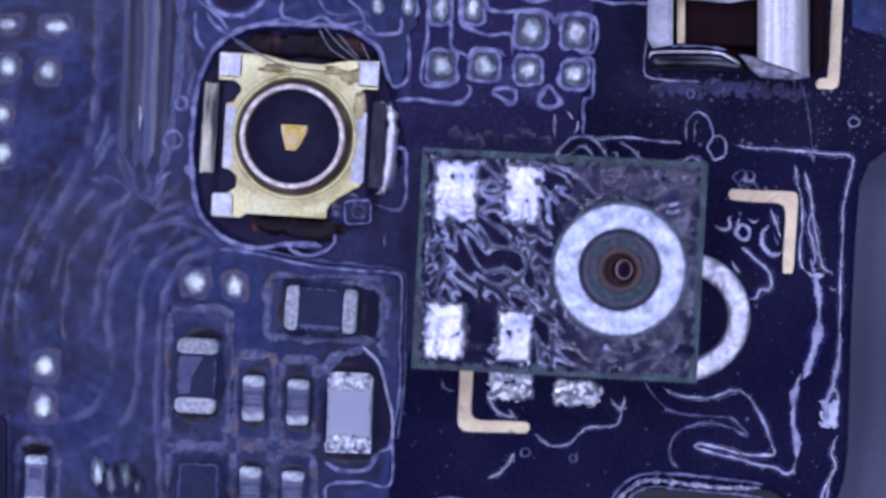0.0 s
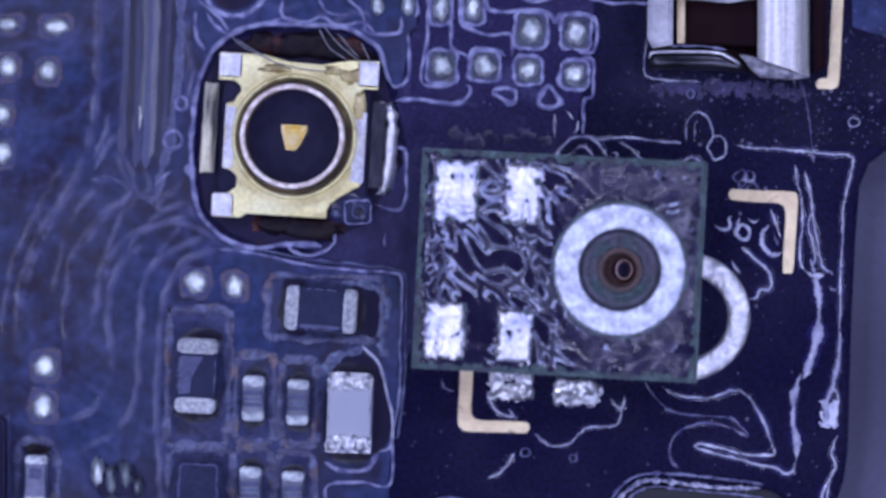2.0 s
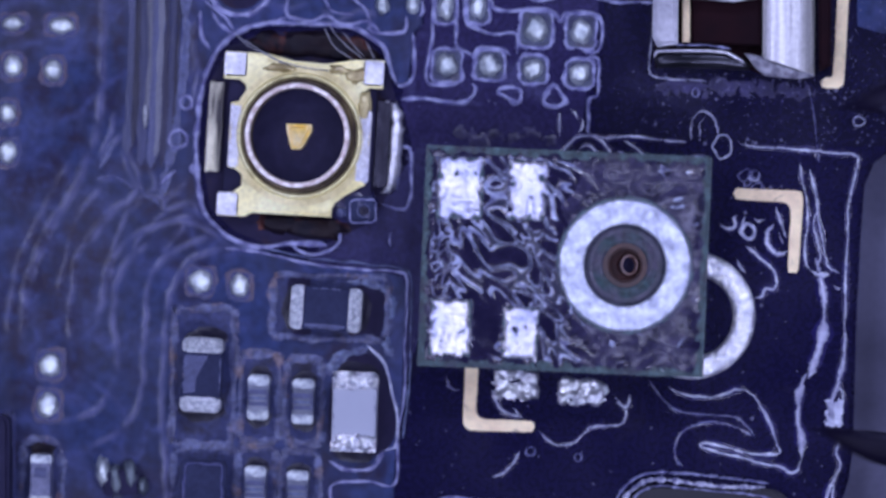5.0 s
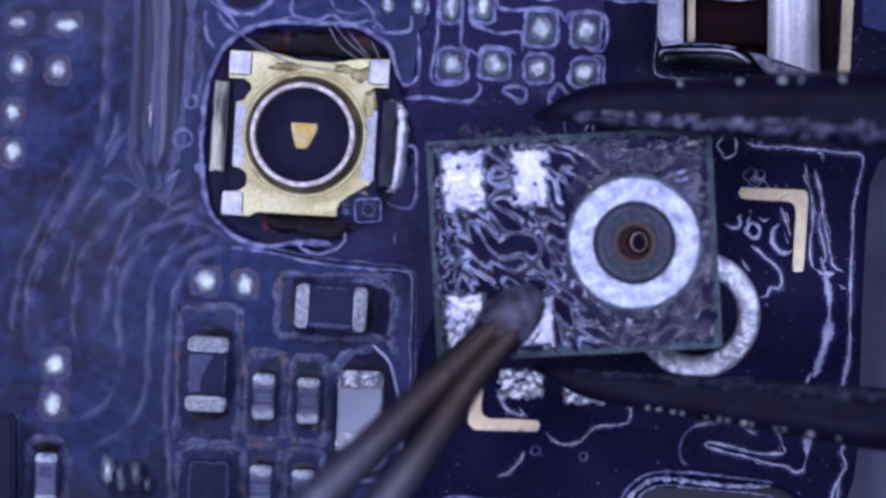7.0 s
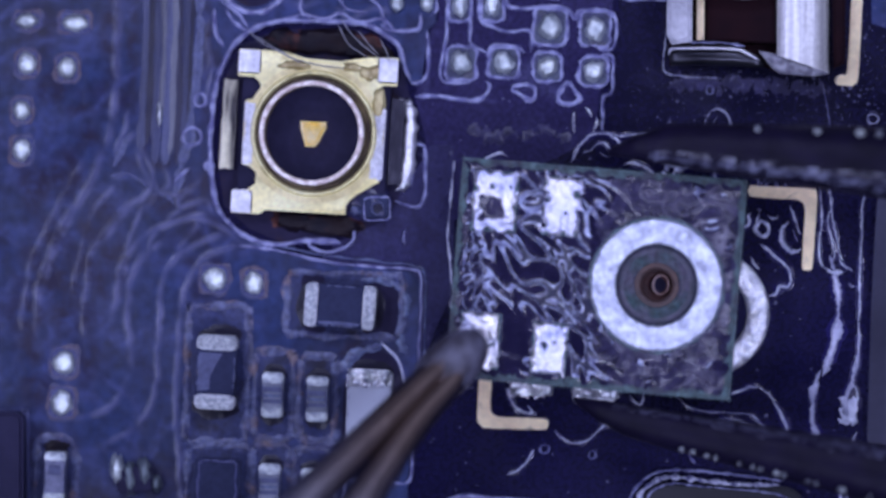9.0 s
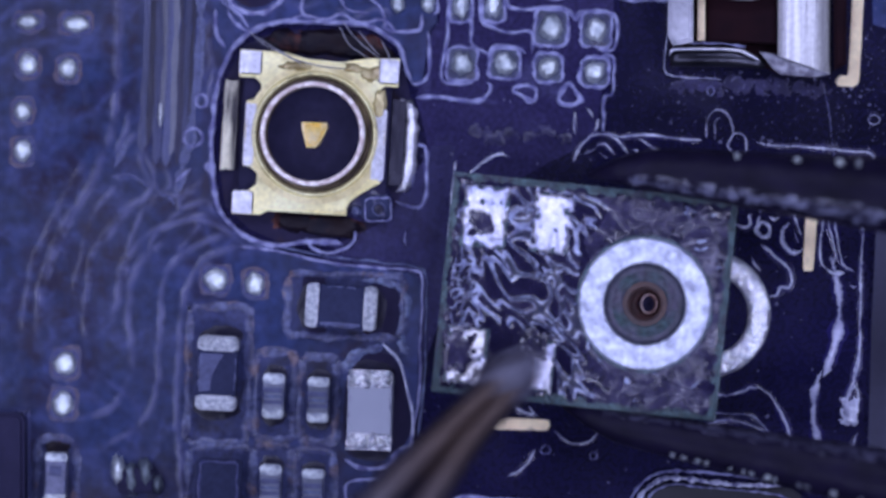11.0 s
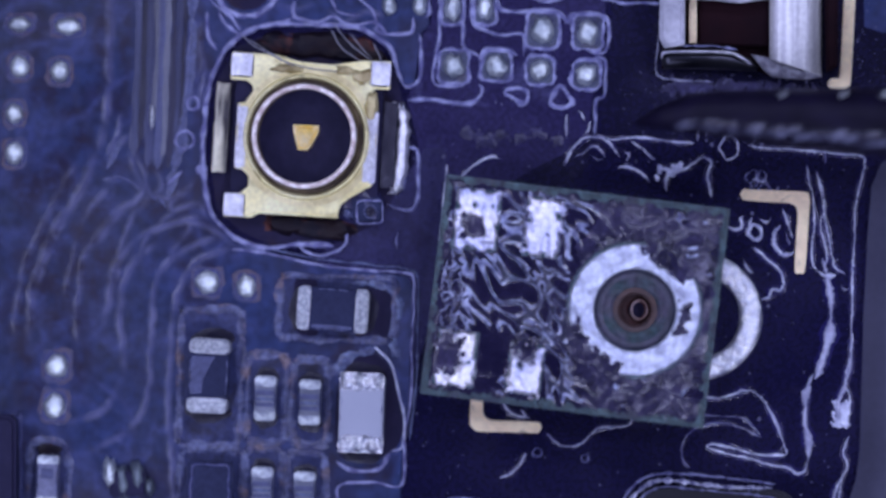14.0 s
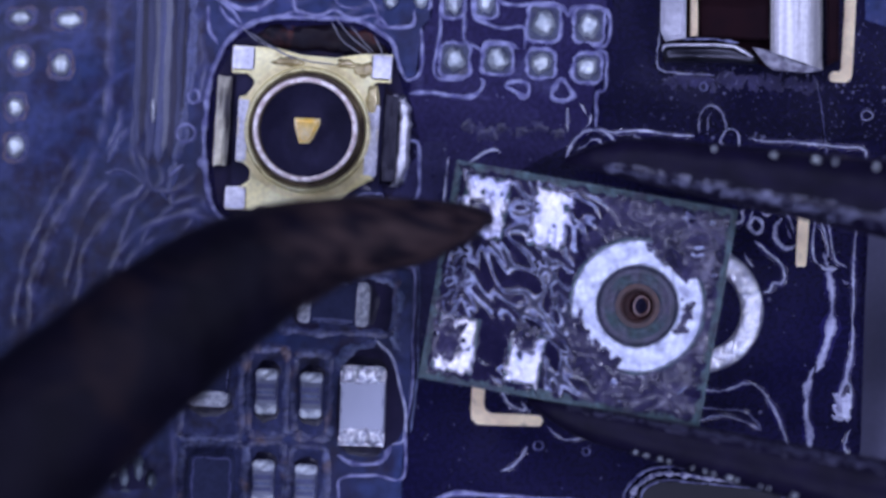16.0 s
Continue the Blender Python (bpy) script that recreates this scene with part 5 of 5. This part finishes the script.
            z = 0.004 + 0.032 * ridge * wet * rim + 0.004 * noise.noise(Vector((x / 60, y / 60, 0)))
            r = math.hypot(x - 250 - hole[0], y - 193.5 - hole[1])
            if r < 121:
                z -= 0.05 * min(1, (121 - r) / 6)
            for u, v, w, h in PADS:
                inside = min(w / 2 + 4 - abs(x - u), h / 2 + 4 - abs(y - v))
                if inside > 0:
                    z -= 0.03 * min(1, inside / 6)
                    rim = 0
            crest.append(ridge * wet * rim)
            verts.append(((x - 250) * U, (193.5 - y) * U, (MIC_TOP + z) * MM))
    for j in range(ny):
        for i in range(nx):
            x, y = 3 + (MIC_W - 6) * (i + 0.5) / nx, 3 + (MIC_L - 6) * (j + 0.5) / ny
            if math.hypot(x - 250 - hole[0], y - 193.5 - hole[1]) < 114:
                continue
            if min(x, y, MIC_W - x, MIC_L - y) < 11 + 9 * noise.noise((x / 18, y / 18, 6)) + 5 * noise.noise((x / 6, y / 6, 2)):
                continue
            a = j * (nx + 1) + i
            faces.append((a, a + nx + 1, a + nx + 2, a + 1))

    def mottled(v):
        x, y = verts[v][0] / U, -verts[v][1] / U
        return x > 20 + 90 * noise.noise((x / 60, y / 60, 4)) and noise.noise((x / 30, y / 30, 9)) > -0.35

    me = bpy.data.meshes.new("flux_film")
    me.from_pydata(verts, [], faces)
    me.polygons.foreach_set("use_smooth", [True] * len(faces))
    me.materials.append(FILM)
    me.materials.append(WORM)
    me.materials.append(MATTE)
    me.materials.append(FAINT)
    me.materials.append(CORE)
    # ridge flanks get the pale colour as painted glints, ridge tops the dark one
    me.polygons.foreach_set("material_index", [(3 if sum(crest[v] for v in f) > 4 * 0.45 else 2) if mottled(f[0]) else 1 if 4 * 0.36 < sum(crest[v] for v in f) < 4 * 0.70 else 4 if sum(crest[v] for v in f) >= 4 * 0.70 else 0 for f in faces])
    for k, (name, x, y, w, h, turn, z) in enumerate([("flux_drop", -194, -107, 30, 30, 0, 0.09), ("flux_smear", 154, -92, 92, 34, 30, 0.045), ("flux_smear", 52, 100, 84, 24, 21, 0.045),
                                                     ("flux_smear", -210, 120, 40, 58, 4, 0.09), ("flux_smear", -75, 92, 38, 38, 8, 0.09),
                                                     ("flux_smear", 190, 10, 12, 50, 6, 0.045), ("flux_smear", 14, 66, 26, 54, -38, 0.045)]):
        part(name, ragged(784 + x, 441 + y, w, h, MIC_TOP + z - 0.012, MIC_TOP + z, k + 60, at(784, 441), 12.0 if k else 7.0, 0.012, (0.42 if k < 5 else 0.62) if k else 0.7, turn), MATTE, m, "dull violet smear of flux", smooth=True)
    film = new("flux_film", me)
    film.parent = m
    film["label"] = "glossy wrinkled flux film"
    return m


PORTRIM = material("grey_violet_laminate", (0.050, 0.047, 0.085), 0.4, second=(0.022, 0.026, 0.046), scale=4, amount=0.9, bump=0.02, bump_scale=10, grain=0.4)
POCKETBROWN = material("red_brown_pocket", (0.040, 0.012, 0.012), 0.5, second=(0.018, 0.006, 0.008), scale=3, amount=0.9, bump=0.01, bump_scale=9, spec=0.2)
# copper lightened to carry the highlight of the port liner
LINER = material("copper_liner_highlight", (0.52, 0.40, 0.40), 0.4, 0.7, second=(0.22, 0.14, 0.13), scale=4, amount=0.9, bump=0.01, bump_scale=12)
# pale colour for the glints on both sides of a flux ridge
WORM = material("glinting_flux_flank", (0.32, 0.36, 0.57), 0.2, second=(0.066, 0.070, 0.16), scale=6, amount=1.0, bump=0.012, bump_scale=18, coat=0.8)
MATTE = material("matt_mottled_flux", (0.033, 0.029, 0.074), 0.22, second=(0.012, 0.0105, 0.034), scale=3, amount=0.9, bump=0.014, bump_scale=12, coat=0.5, grain=0.35)
CORE = material("clouded_flux_ridge", (0.030, 0.032, 0.066), 0.2, second=(0.016, 0.016, 0.040), scale=4, amount=0.9, bump=0.01, bump_scale=14, coat=0.6)
FAINT = material("faint_flux_ridge", (0.088, 0.084, 0.145), 0.24, second=(0.026, 0.023, 0.050), scale=4, amount=0.9, bump=0.012, bump_scale=16, coat=0.5)
# the bluish blotch colour paints reflections onto the pads
SOLDERWET = material("bright_solder_blue_reflections", (0.96, 0.94, 1.0), 0.5, 1.0, second=(0.68, 0.70, 0.93), scale=2.5, amount=0.9, bump=0.02, bump_scale=9, blotch=(0.33, 0.39, 0.64), blotch_scale=2.0, blotch_from=0.55)
mic = microphone()
tagged(part("flux_residue", ragged(1163, 303, 44, 16, -0.004, 0.035, 41, Vector((0, 0, 0)), 12.0, 0.02, 0.2), FLUX, smooth=True), "white patch of dried flux on the board", "flux residue")
tagged(part("flux_residue", ragged(1467, 732, 26, 38, -0.004, 0.045, 47, Vector((0, 0, 0)), 9.0, 0.02, 0.5), FLUX, smooth=True), "white blob of dried flux near the board edge", "flux residue")


# ---- tools ----
blend_in(STEELTOOL, "browning", (0.225, 0.158, 0.130), 0.92)
blend_in(BURNT, "scorch", (0.050, 0.031, 0.030), 0.9)


def arm_line(length, rise, bend=0.0, n=26):
    return [Vector((length * i / n * U, bend * math.sin(math.pi * i / n) * U, (length * i / n) * U * rise)) for i in range(n + 1)]


# flux greys that carry the wet highlight streak of each arm
ARMFILM = material("grey_flux_highlight", (0.125, 0.130, 0.205), 0.3, second=(0.022, 0.021, 0.045), scale=4.0, amount=1.0, bump=0.02, bump_scale=7, grain=0.3)
ARMDULL = material("thin_flux_highlight", (0.044, 0.043, 0.080), 0.36, second=(0.016, 0.015, 0.033), scale=2.6, amount=1.0, bump=0.02, bump_scale=7, grain=0.3)


def tweezers():
    t = thing("tweezers", at(2300, 0, 1.0), "blackened steel tweezers with wet glinting tapered tips", "tweezers")
    for name, seed in (("upper_arm", 1), ("lower_arm", 2)):
        length = 2600
        line = arm_line(length, 0.16, 0.0, 52)
        radii = []
        for i in range(53):
            d = length * i / 52
            radii.append((5 + 26 * min(1, d / 110) ** 0.7 + 26 * min(1, d / 600) + 30 * d / 1300) * U * (1.0 if seed == 1 else 0.78))
        line = [p + Vector((0, (1 if seed == 1 else -1) * 0.9 * (q - radii[0]), 0)) for p, q in zip(line, radii)]
        bm = tube(line, radii, 0.85, 20, 1.0)
        arm = part(name, bm, TWEEZER, t, smooth=True)
        side = 1 if seed == 1 else -1
        # a broken film of flux along one flank, pale to draw the wet highlight
        film = bmesh.new()
        cells = {}
        for i in range(150):
            d = 70 + 8 * i
            r = (5 + 26 * min(1, d / 110) ** 0.7 + 26 * min(1, d / 600) + 30 * d / 1300) * (1.0 if seed == 1 else 0.78)
            for j in range(13):
                a = radians(-58 + 3.4 * j) if seed == 1 else radians(28 + 3.4 * j)
                lift = 1.012 + 0.012 * noise.noise((d / 16, j / 3, seed))
                y = 0.9 * side * (r - radii[0] / U) + r * math.sin(a) * lift
                cells[i, j] = film.verts.new(Vector((d * U, y * U, d * U * 0.16 + r * 0.85 * math.cos(a) * lift * U)))
        for i in range(149):
            for j in range(12):
                bare = 0.8 * noise.noise((i / 2.6, j / 3.0, seed * 7)) + 0.6 * noise.noise((i / 1.2, j / 1.6, seed)) + abs(j - 6) / 11
                if bare < 0.26:
                    film.faces.new((cells[i, j], cells[i + 1, j], cells[i + 1, j + 1], cells[i, j + 1]))
        bmesh.ops.delete(film, geom=[v for v in film.verts if not v.link_faces], context="VERTS")
        part("flux_film", film, ARMFILM if seed == 1 else ARMDULL, arm, "greyish broken film of flux, the wet highlight in its colour", smooth=True)
        for k in range(6 if seed == 1 else 14):
            d = (270 + 70 * k + random.uniform(-30, 30)) if seed == 1 else (190 + 26 * k + random.uniform(-14, 14))
            r = (5 + 26 + 26 * min(1, d / 600) + 30 * d / 1300) * (1.0 if seed == 1 else 0.78)
            part("flux_drop", dome(784 + d, 441 - side * r * 1.62, random.uniform(4, 9) * (1 if seed == 1 else 0.7), random.uniform(4, 8) * (1 if seed == 1 else 0.6), 0, 0.06, k, at(784, 441, -d * U * 0.16 / MM - r * 0.6 * U / MM), 0.3),
                 BEAD, arm, "tiny shiny drop", smooth=True)
    return t


def needle_tool():
    t = thing("fine_tweezers", at(-1500, 2600, 2.0), "slim polished steel tweezers with heat-tinted prongs and a dull tip", "tweezers")
    for k, places in enumerate(([(-44, 46), (-80, 67), (-151, 138), (-266, 253), (-417, 404), (-560, 564), (-1280, 1370), (-2450, 2680)],
                                [(-34, 52), (-53, 84), (-115, 155), (-204, 289), (-311, 431), (-409, 564), (-960, 1310), (-1850, 2520)])):
        line, radii = [], []
        for x, y in curve(places, False, 30):
            far = math.hypot(x, y)
            line.append(Vector((x * U, -y * U, far * U * 0.58)))
            radii.append(np.interp(far, (60, 160, 400, 800, 1500, 3600), (15, 18, 26, 38, 130, 330)) * U)
        wide = [r * np.interp(p.xy.length / U, (60, 250, 500, 900), (1.6, 1.4, 1.22, 1.2)) for p, r in zip(line, radii)]
        low = [p - Vector((0, 0, 0.85 * r)) for p, r in zip(line, radii)]
        # dark tube for the shaded flanks, brighter tube on top for the highlight line
        prong = part("prong", tube(low, wide, 0.7, 20), PRONGDARK, t, "dark steel prong, its shaded flanks put into the colour", smooth=True)
        face = part("ground_ridge", tube(line, radii, 0.8, 18), STEELTOOL, prong, "bright ridge for the highlight along the prong, brown where it was heated", smooth=True)
        set_field(face, "browning", lambda co: max(0.0, min(1.0, 1.2 - max(0.0, co.xy.length / U - 150) / 320)))
    end = [Vector((-q * 0.70 * U, -q * 0.72 * U, (q * 0.30 + 6) * U)) for q in (4, 18, 40, 72, 112, 150)]
    part("tip_cap", tube(end, [16 * U, 31 * U, 42 * U, 48 * U, 46 * U, 24 * U], 0.7, 20), TIPTIN, t, "dull mottled violet end", smooth=True)
    return t


def bent_tool():
    t = thing("bent_soldering_tip", at(-1500, 800, 2.0), "dark burnt curved soldering tip tapering to a point", "soldering tip")
    line, radii = [], []
    pts = curve([(0, 0), (-127, 22), (-280, 42), (-425, 100), (-576, 204), (-779, 381), (-1100, 690), (-1500, 1090), (-2600, 2200), (-3900, 3500)], False, 30)
    s = 0.0
    for i, (x, y) in enumerate(pts):
        if i:
            s += math.hypot(x - pts[i - 1][0], y - pts[i - 1][1])
        line.append(Vector((x * U, -y * U, s * U * 0.3)))
        radii.append(np.interp(s, (0, 30, 75, 130, 285, 440, 620, 900, 1200, 2000, 5400), (9, 28, 45, 58, 80, 112, 133, 152, 180, 320, 600)) * U * (1 + 0.04 * noise.noise((s / 60, 3, 1))))
    for name, rows, label in (("tip", slice(0, 3), "singed point"), ("shank", slice(2, None), "burnt brown black shank")):
        ob = part(name, tube(line[rows], radii[rows], 0.9, 22, caps=False), BURNT, t, label, smooth=True)
        set_field(ob, "scorch", lambda co: max(0.0, 1 - max(0.0, abs(co.length / U - 190) - 90) / 170) * max(0.0, min(1.0, 0.4 + 1.6 * noise.noise((co.x * 9000, co.y * 14000, co.z * 9000)))))
    return t


grip = tweezers()
iron = needle_tool()
bent = bent_tool()
lower = [o for o in grip.children if o.name.startswith("lower")][0]


# ---- what moves ----
def motions():
    # microphone: seconds, port centre on the board in plan units, clockwise turn, lift, tilt
    rows = [(0, 1097, 478, 3, 0, 0), (4.2, 1097, 478, 3, 0, 0), (5.4, 1097, 465, 2, 0, 0), (6.3, 1097, 453, 1.5, 0, 0), (6.5, 1096, 452, 2, 0, 0), (6.7, 1092, 445, 1.3, 0, 0),
            (6.9, 1101, 440, -4, 0, 0), (7.0, 1105, 433, -3, 0, 0), (7.1, 1112, 434, -3.5, 0, 0), (7.2, 1109, 438, -2, 0, 0), (7.3, 1106, 452, -1, 0, 0),
            (7.4, 1120, 491, 8, 0.8, 1), (7.5, 1112, 496, 8.3, 1.4, 3), (7.6, 1115, 460, -2, 0.8, 2), (7.7, 1119, 475, 0, 0.35, 2), (7.8, 1117, 485, -1, 0.05, 1),
            (8.0, 1131, 488, 0, 0, 0), (8.2, 1138, 487, 0.5, 0, 0), (8.5, 1128, 509, 4.2, 0, 0), (9.0, 1128, 511, 4.7, 0, 0), (9.2, 1128, 511, 4.7, 0, 0),
            (10.2, 1116, 530, 5.5, 0, 0), (11.3, 1104, 551, 6.5, 0, 0), (11.5, 1106, 556, 6.9, 0, 0), (12.0, 1102, 550, 7, 0, 0), (15.0, 1103, 548, 7, 0, 0),
            (15.2, 1100, 547, 7.5, 0, 0), (15.5, 1097, 547, 8, 0, 0), (16.0, 1105, 554, 10.2, 0, 0)]
    keys = []
    for t, x, y, turn, lift, tilt in rows:
        sx, sy = drift(t)
        port = under_lens(t, x + sx, y + sy, MIC_TOP + lift)
        rot = Matrix.Rotation(radians(-turn), 4, "Z") @ Matrix.Rotation(radians(tilt), 4, "X")
        keys.append((t, Matrix.Translation(Vector((port.x, port.y, (lift + 0.02) * MM)) - rot.to_3x3() @ Vector((106 * U, -2.5 * U, 0))) @ rot))
    walk(mic, keys)

    # flux brought by the soldering tip and left on the microphone
    away = pose(-700 * U, -750 * U, 1.5 * MM)
    for ob in mic.children:
        if ob.name.startswith("flux_drop"):
            walk(ob, [(0, away), (8.25, away), (8.5, pose(0, 0, 0)), (16.0, pose(0, 0, 0))])
        if ob.name.startswith("flux_smear"):
            corner, ring = ob.name.endswith(".002"), ob.name in ("flux_smear", "flux_smear.001", "flux_smear.004", "flux_smear.005")
            start = 8.85 if corner else 11.25 if ring else 10.7
            walk(ob, [(0, away), (start, away), (start + 0.2, pose(0, 0, 0)), (16.0, pose(0, 0, 0))])

    # tweezers: seconds, upper tip, its turn, lower tip, its turn
    rows = [(0, 2300, 150, 0, 2300, 900, -9), (4.2, 2300, 150, 0, 2300, 900, -9), (5, 1500, 190, 0, 1450, 760, -9), (5.6, 980, 210, 0, 940, 650, -9),
            (6.3, 958, 218, -1.2, 915, 640, -9), (6.5, 962, 224, -1.2, 918, 642, -9), (6.8, 950, 212, -0.2, 935, 645, -8), (7, 945, 207, -0.2, 948, 650, -8), (7.3, 968, 212, -1.2, 950, 660, -8),
            (7.5, 1000, 240, -1.2, 955, 690, -8), (7.7, 1030, 185, -1.2, 1020, 730, -9), (8, 1030, 212, -1.2, 1000, 748, -9), (8.2, 1032, 230, -1.2, 1000, 728, -10),
            (8.5, 1048, 266, -4, 988, 702, -13), (9, 1078, 270, -4, 1015, 706, -13), (9.2, 1078, 272, -4, 1012, 708, -13), (10.2, 1074, 300, -4.5, 1000, 716, -13), (11.3, 1036, 322, -5.5, 1000, 722, -12),
            (11.5, 1036, 330, -5.5, 1000, 724, -12), (11.7, 1066, 300, -4.5, 985, 735, -12), (12, 1055, 252, -2, 955, 755, -11), (12.1, 1030, 205, -1, 920, 780, -9), (12.2, 990, 126, -5, 880, 815, -7),
            (12.3, 1085, 40, -3, 950, 860, -7), (12.5, 1500, -200, 0, 1200, 1050, -9), (13, 1700, -300, 0, 1500, 1150, -9), (13.4, 1420, 100, 0, 1300, 1050, -9), (13.6, 1390, 122, 0, 1250, 1050, -9), (13.8, 1250, 150, 0, 1200, 1000, -9),
            (14, 1125, 218, -2, 1100, 930, -9), (14.3, 1002, 274, -2, 980, 920, -9), (14.5, 988, 274, -2, 950, 890, -9), (14.7, 992, 270, -2, 940, 800, -11), (15, 1000, 274, -2, 945, 712, -13),
            (15.5, 1008, 290, -6, 940, 712, -14), (16, 1000, 286, -8, 935, 708, -14)]
    keys, low = [], []
    for t, ux, uy, ua, lx, ly, la in rows:
        m = Matrix.Translation(under_lens(t, ux, uy, 1.15)) @ Matrix.Rotation(radians(ua - 4.5), 4, "Z")
        w = Matrix.Translation(under_lens(t, lx, ly, 0.9)) @ Matrix.Rotation(radians(la + 4), 4, "Z")
        keys.append((t, m))
        low.append((t, m.inverted() @ w))
    walk(grip, keys)
    walk(lower, low)

    # fine tweezers: seconds, tip, height
    rows = [(0, -900, 1800, 4), (4.2, -900, 1800, 4), (5.2, 500, 700, 3), (5.8, 925, 340, 1.3), (6.3, 922, 330, 1.2), (6.5, 905, 318, 1.2), (6.6, 922, 462, 1.2), (6.7, 935, 500, 1.2), (6.8, 905, 545, 1.2), (6.9, 935, 525, 1.2), (7.0, 955, 512, 1.2), (7.1, 941, 535, 1.2),
            (7.2, 860, 600, 1.2), (7.3, 822, 535, 1.2), (7.4, 886, 335, 2.1), (7.5, 880, 302, 2.8), (7.6, 420, 700, 5), (7.7, 150, 1150, 6), (8.1, 200, 1150, 4), (8.2, 440, 578, 3.5), (8.3, 800, 535, 1.8), (8.4, 842, 414, 1.3),
            (8.5, 890, 318, 1.2), (8.7, 900, 332, 1.2), (8.8, 872, 384, 1.2), (8.9, 917, 310, 1.2), (9.0, 855, 592, 1.2), (9.1, 845, 592, 1.2), (9.2, 752, 600, 2), (9.5, 300, 1100, 4), (10.5, 300, 1100, 4), (11.0, 950, 620, 1.5),
            (11.3, 1152, 500, 1.2), (11.4, 1148, 392, 1.2), (11.5, 1158, 372, 1.2), (11.6, 1156, 480, 1.2), (11.7, 1112, 675, 1.5), (11.8, 800, 1100, 3), (12.0, 0, 1600, 5), (16.0, -900, 1800, 5)]
    walk(iron, [(t, Matrix.Translation(under_lens(t, x, y, z))) for t, x, y, z in rows])

    # burnt tip: seconds, tip, height, turn
    rows = [(0, -900, 1500, 25, 10), (13.55, -900, 1500, 25, 10), (13.7, 480, 900, 28, 10), (13.8, 240, 150, 28, 12), (13.9, -260, 420, 20, 14), (14.0, -110, 640, 15, 16), (14.1, 200, 420, 9, 20), (14.2, 667, 533, 2.5, 22), (14.3, 640, 515, 2.5, 22), (14.4, 885, 715, 2.5, 16), (14.5, 428, 380, 3, 6),
            (14.6, 303, 420, 3, 4), (14.7, 372, 432, 3, 4), (14.8, 683, 594, 2, 3), (14.9, 691, 541, 1.8, 2), (15.0, 715, 497, 1.6, 2), (15.2, 760, 425, 1.5, 1), (15.5, 860, 378, 1.4, 0), (15.9, 835, 370, 1.4, 0), (16.0, 872, 387, 1.4, 0)]
    walk(bent, [(t, Matrix.Translation(under_lens(t, x, y, z)) @ Matrix.Rotation(radians(a), 4, "Z")) for t, x, y, z, a in rows])


motions()
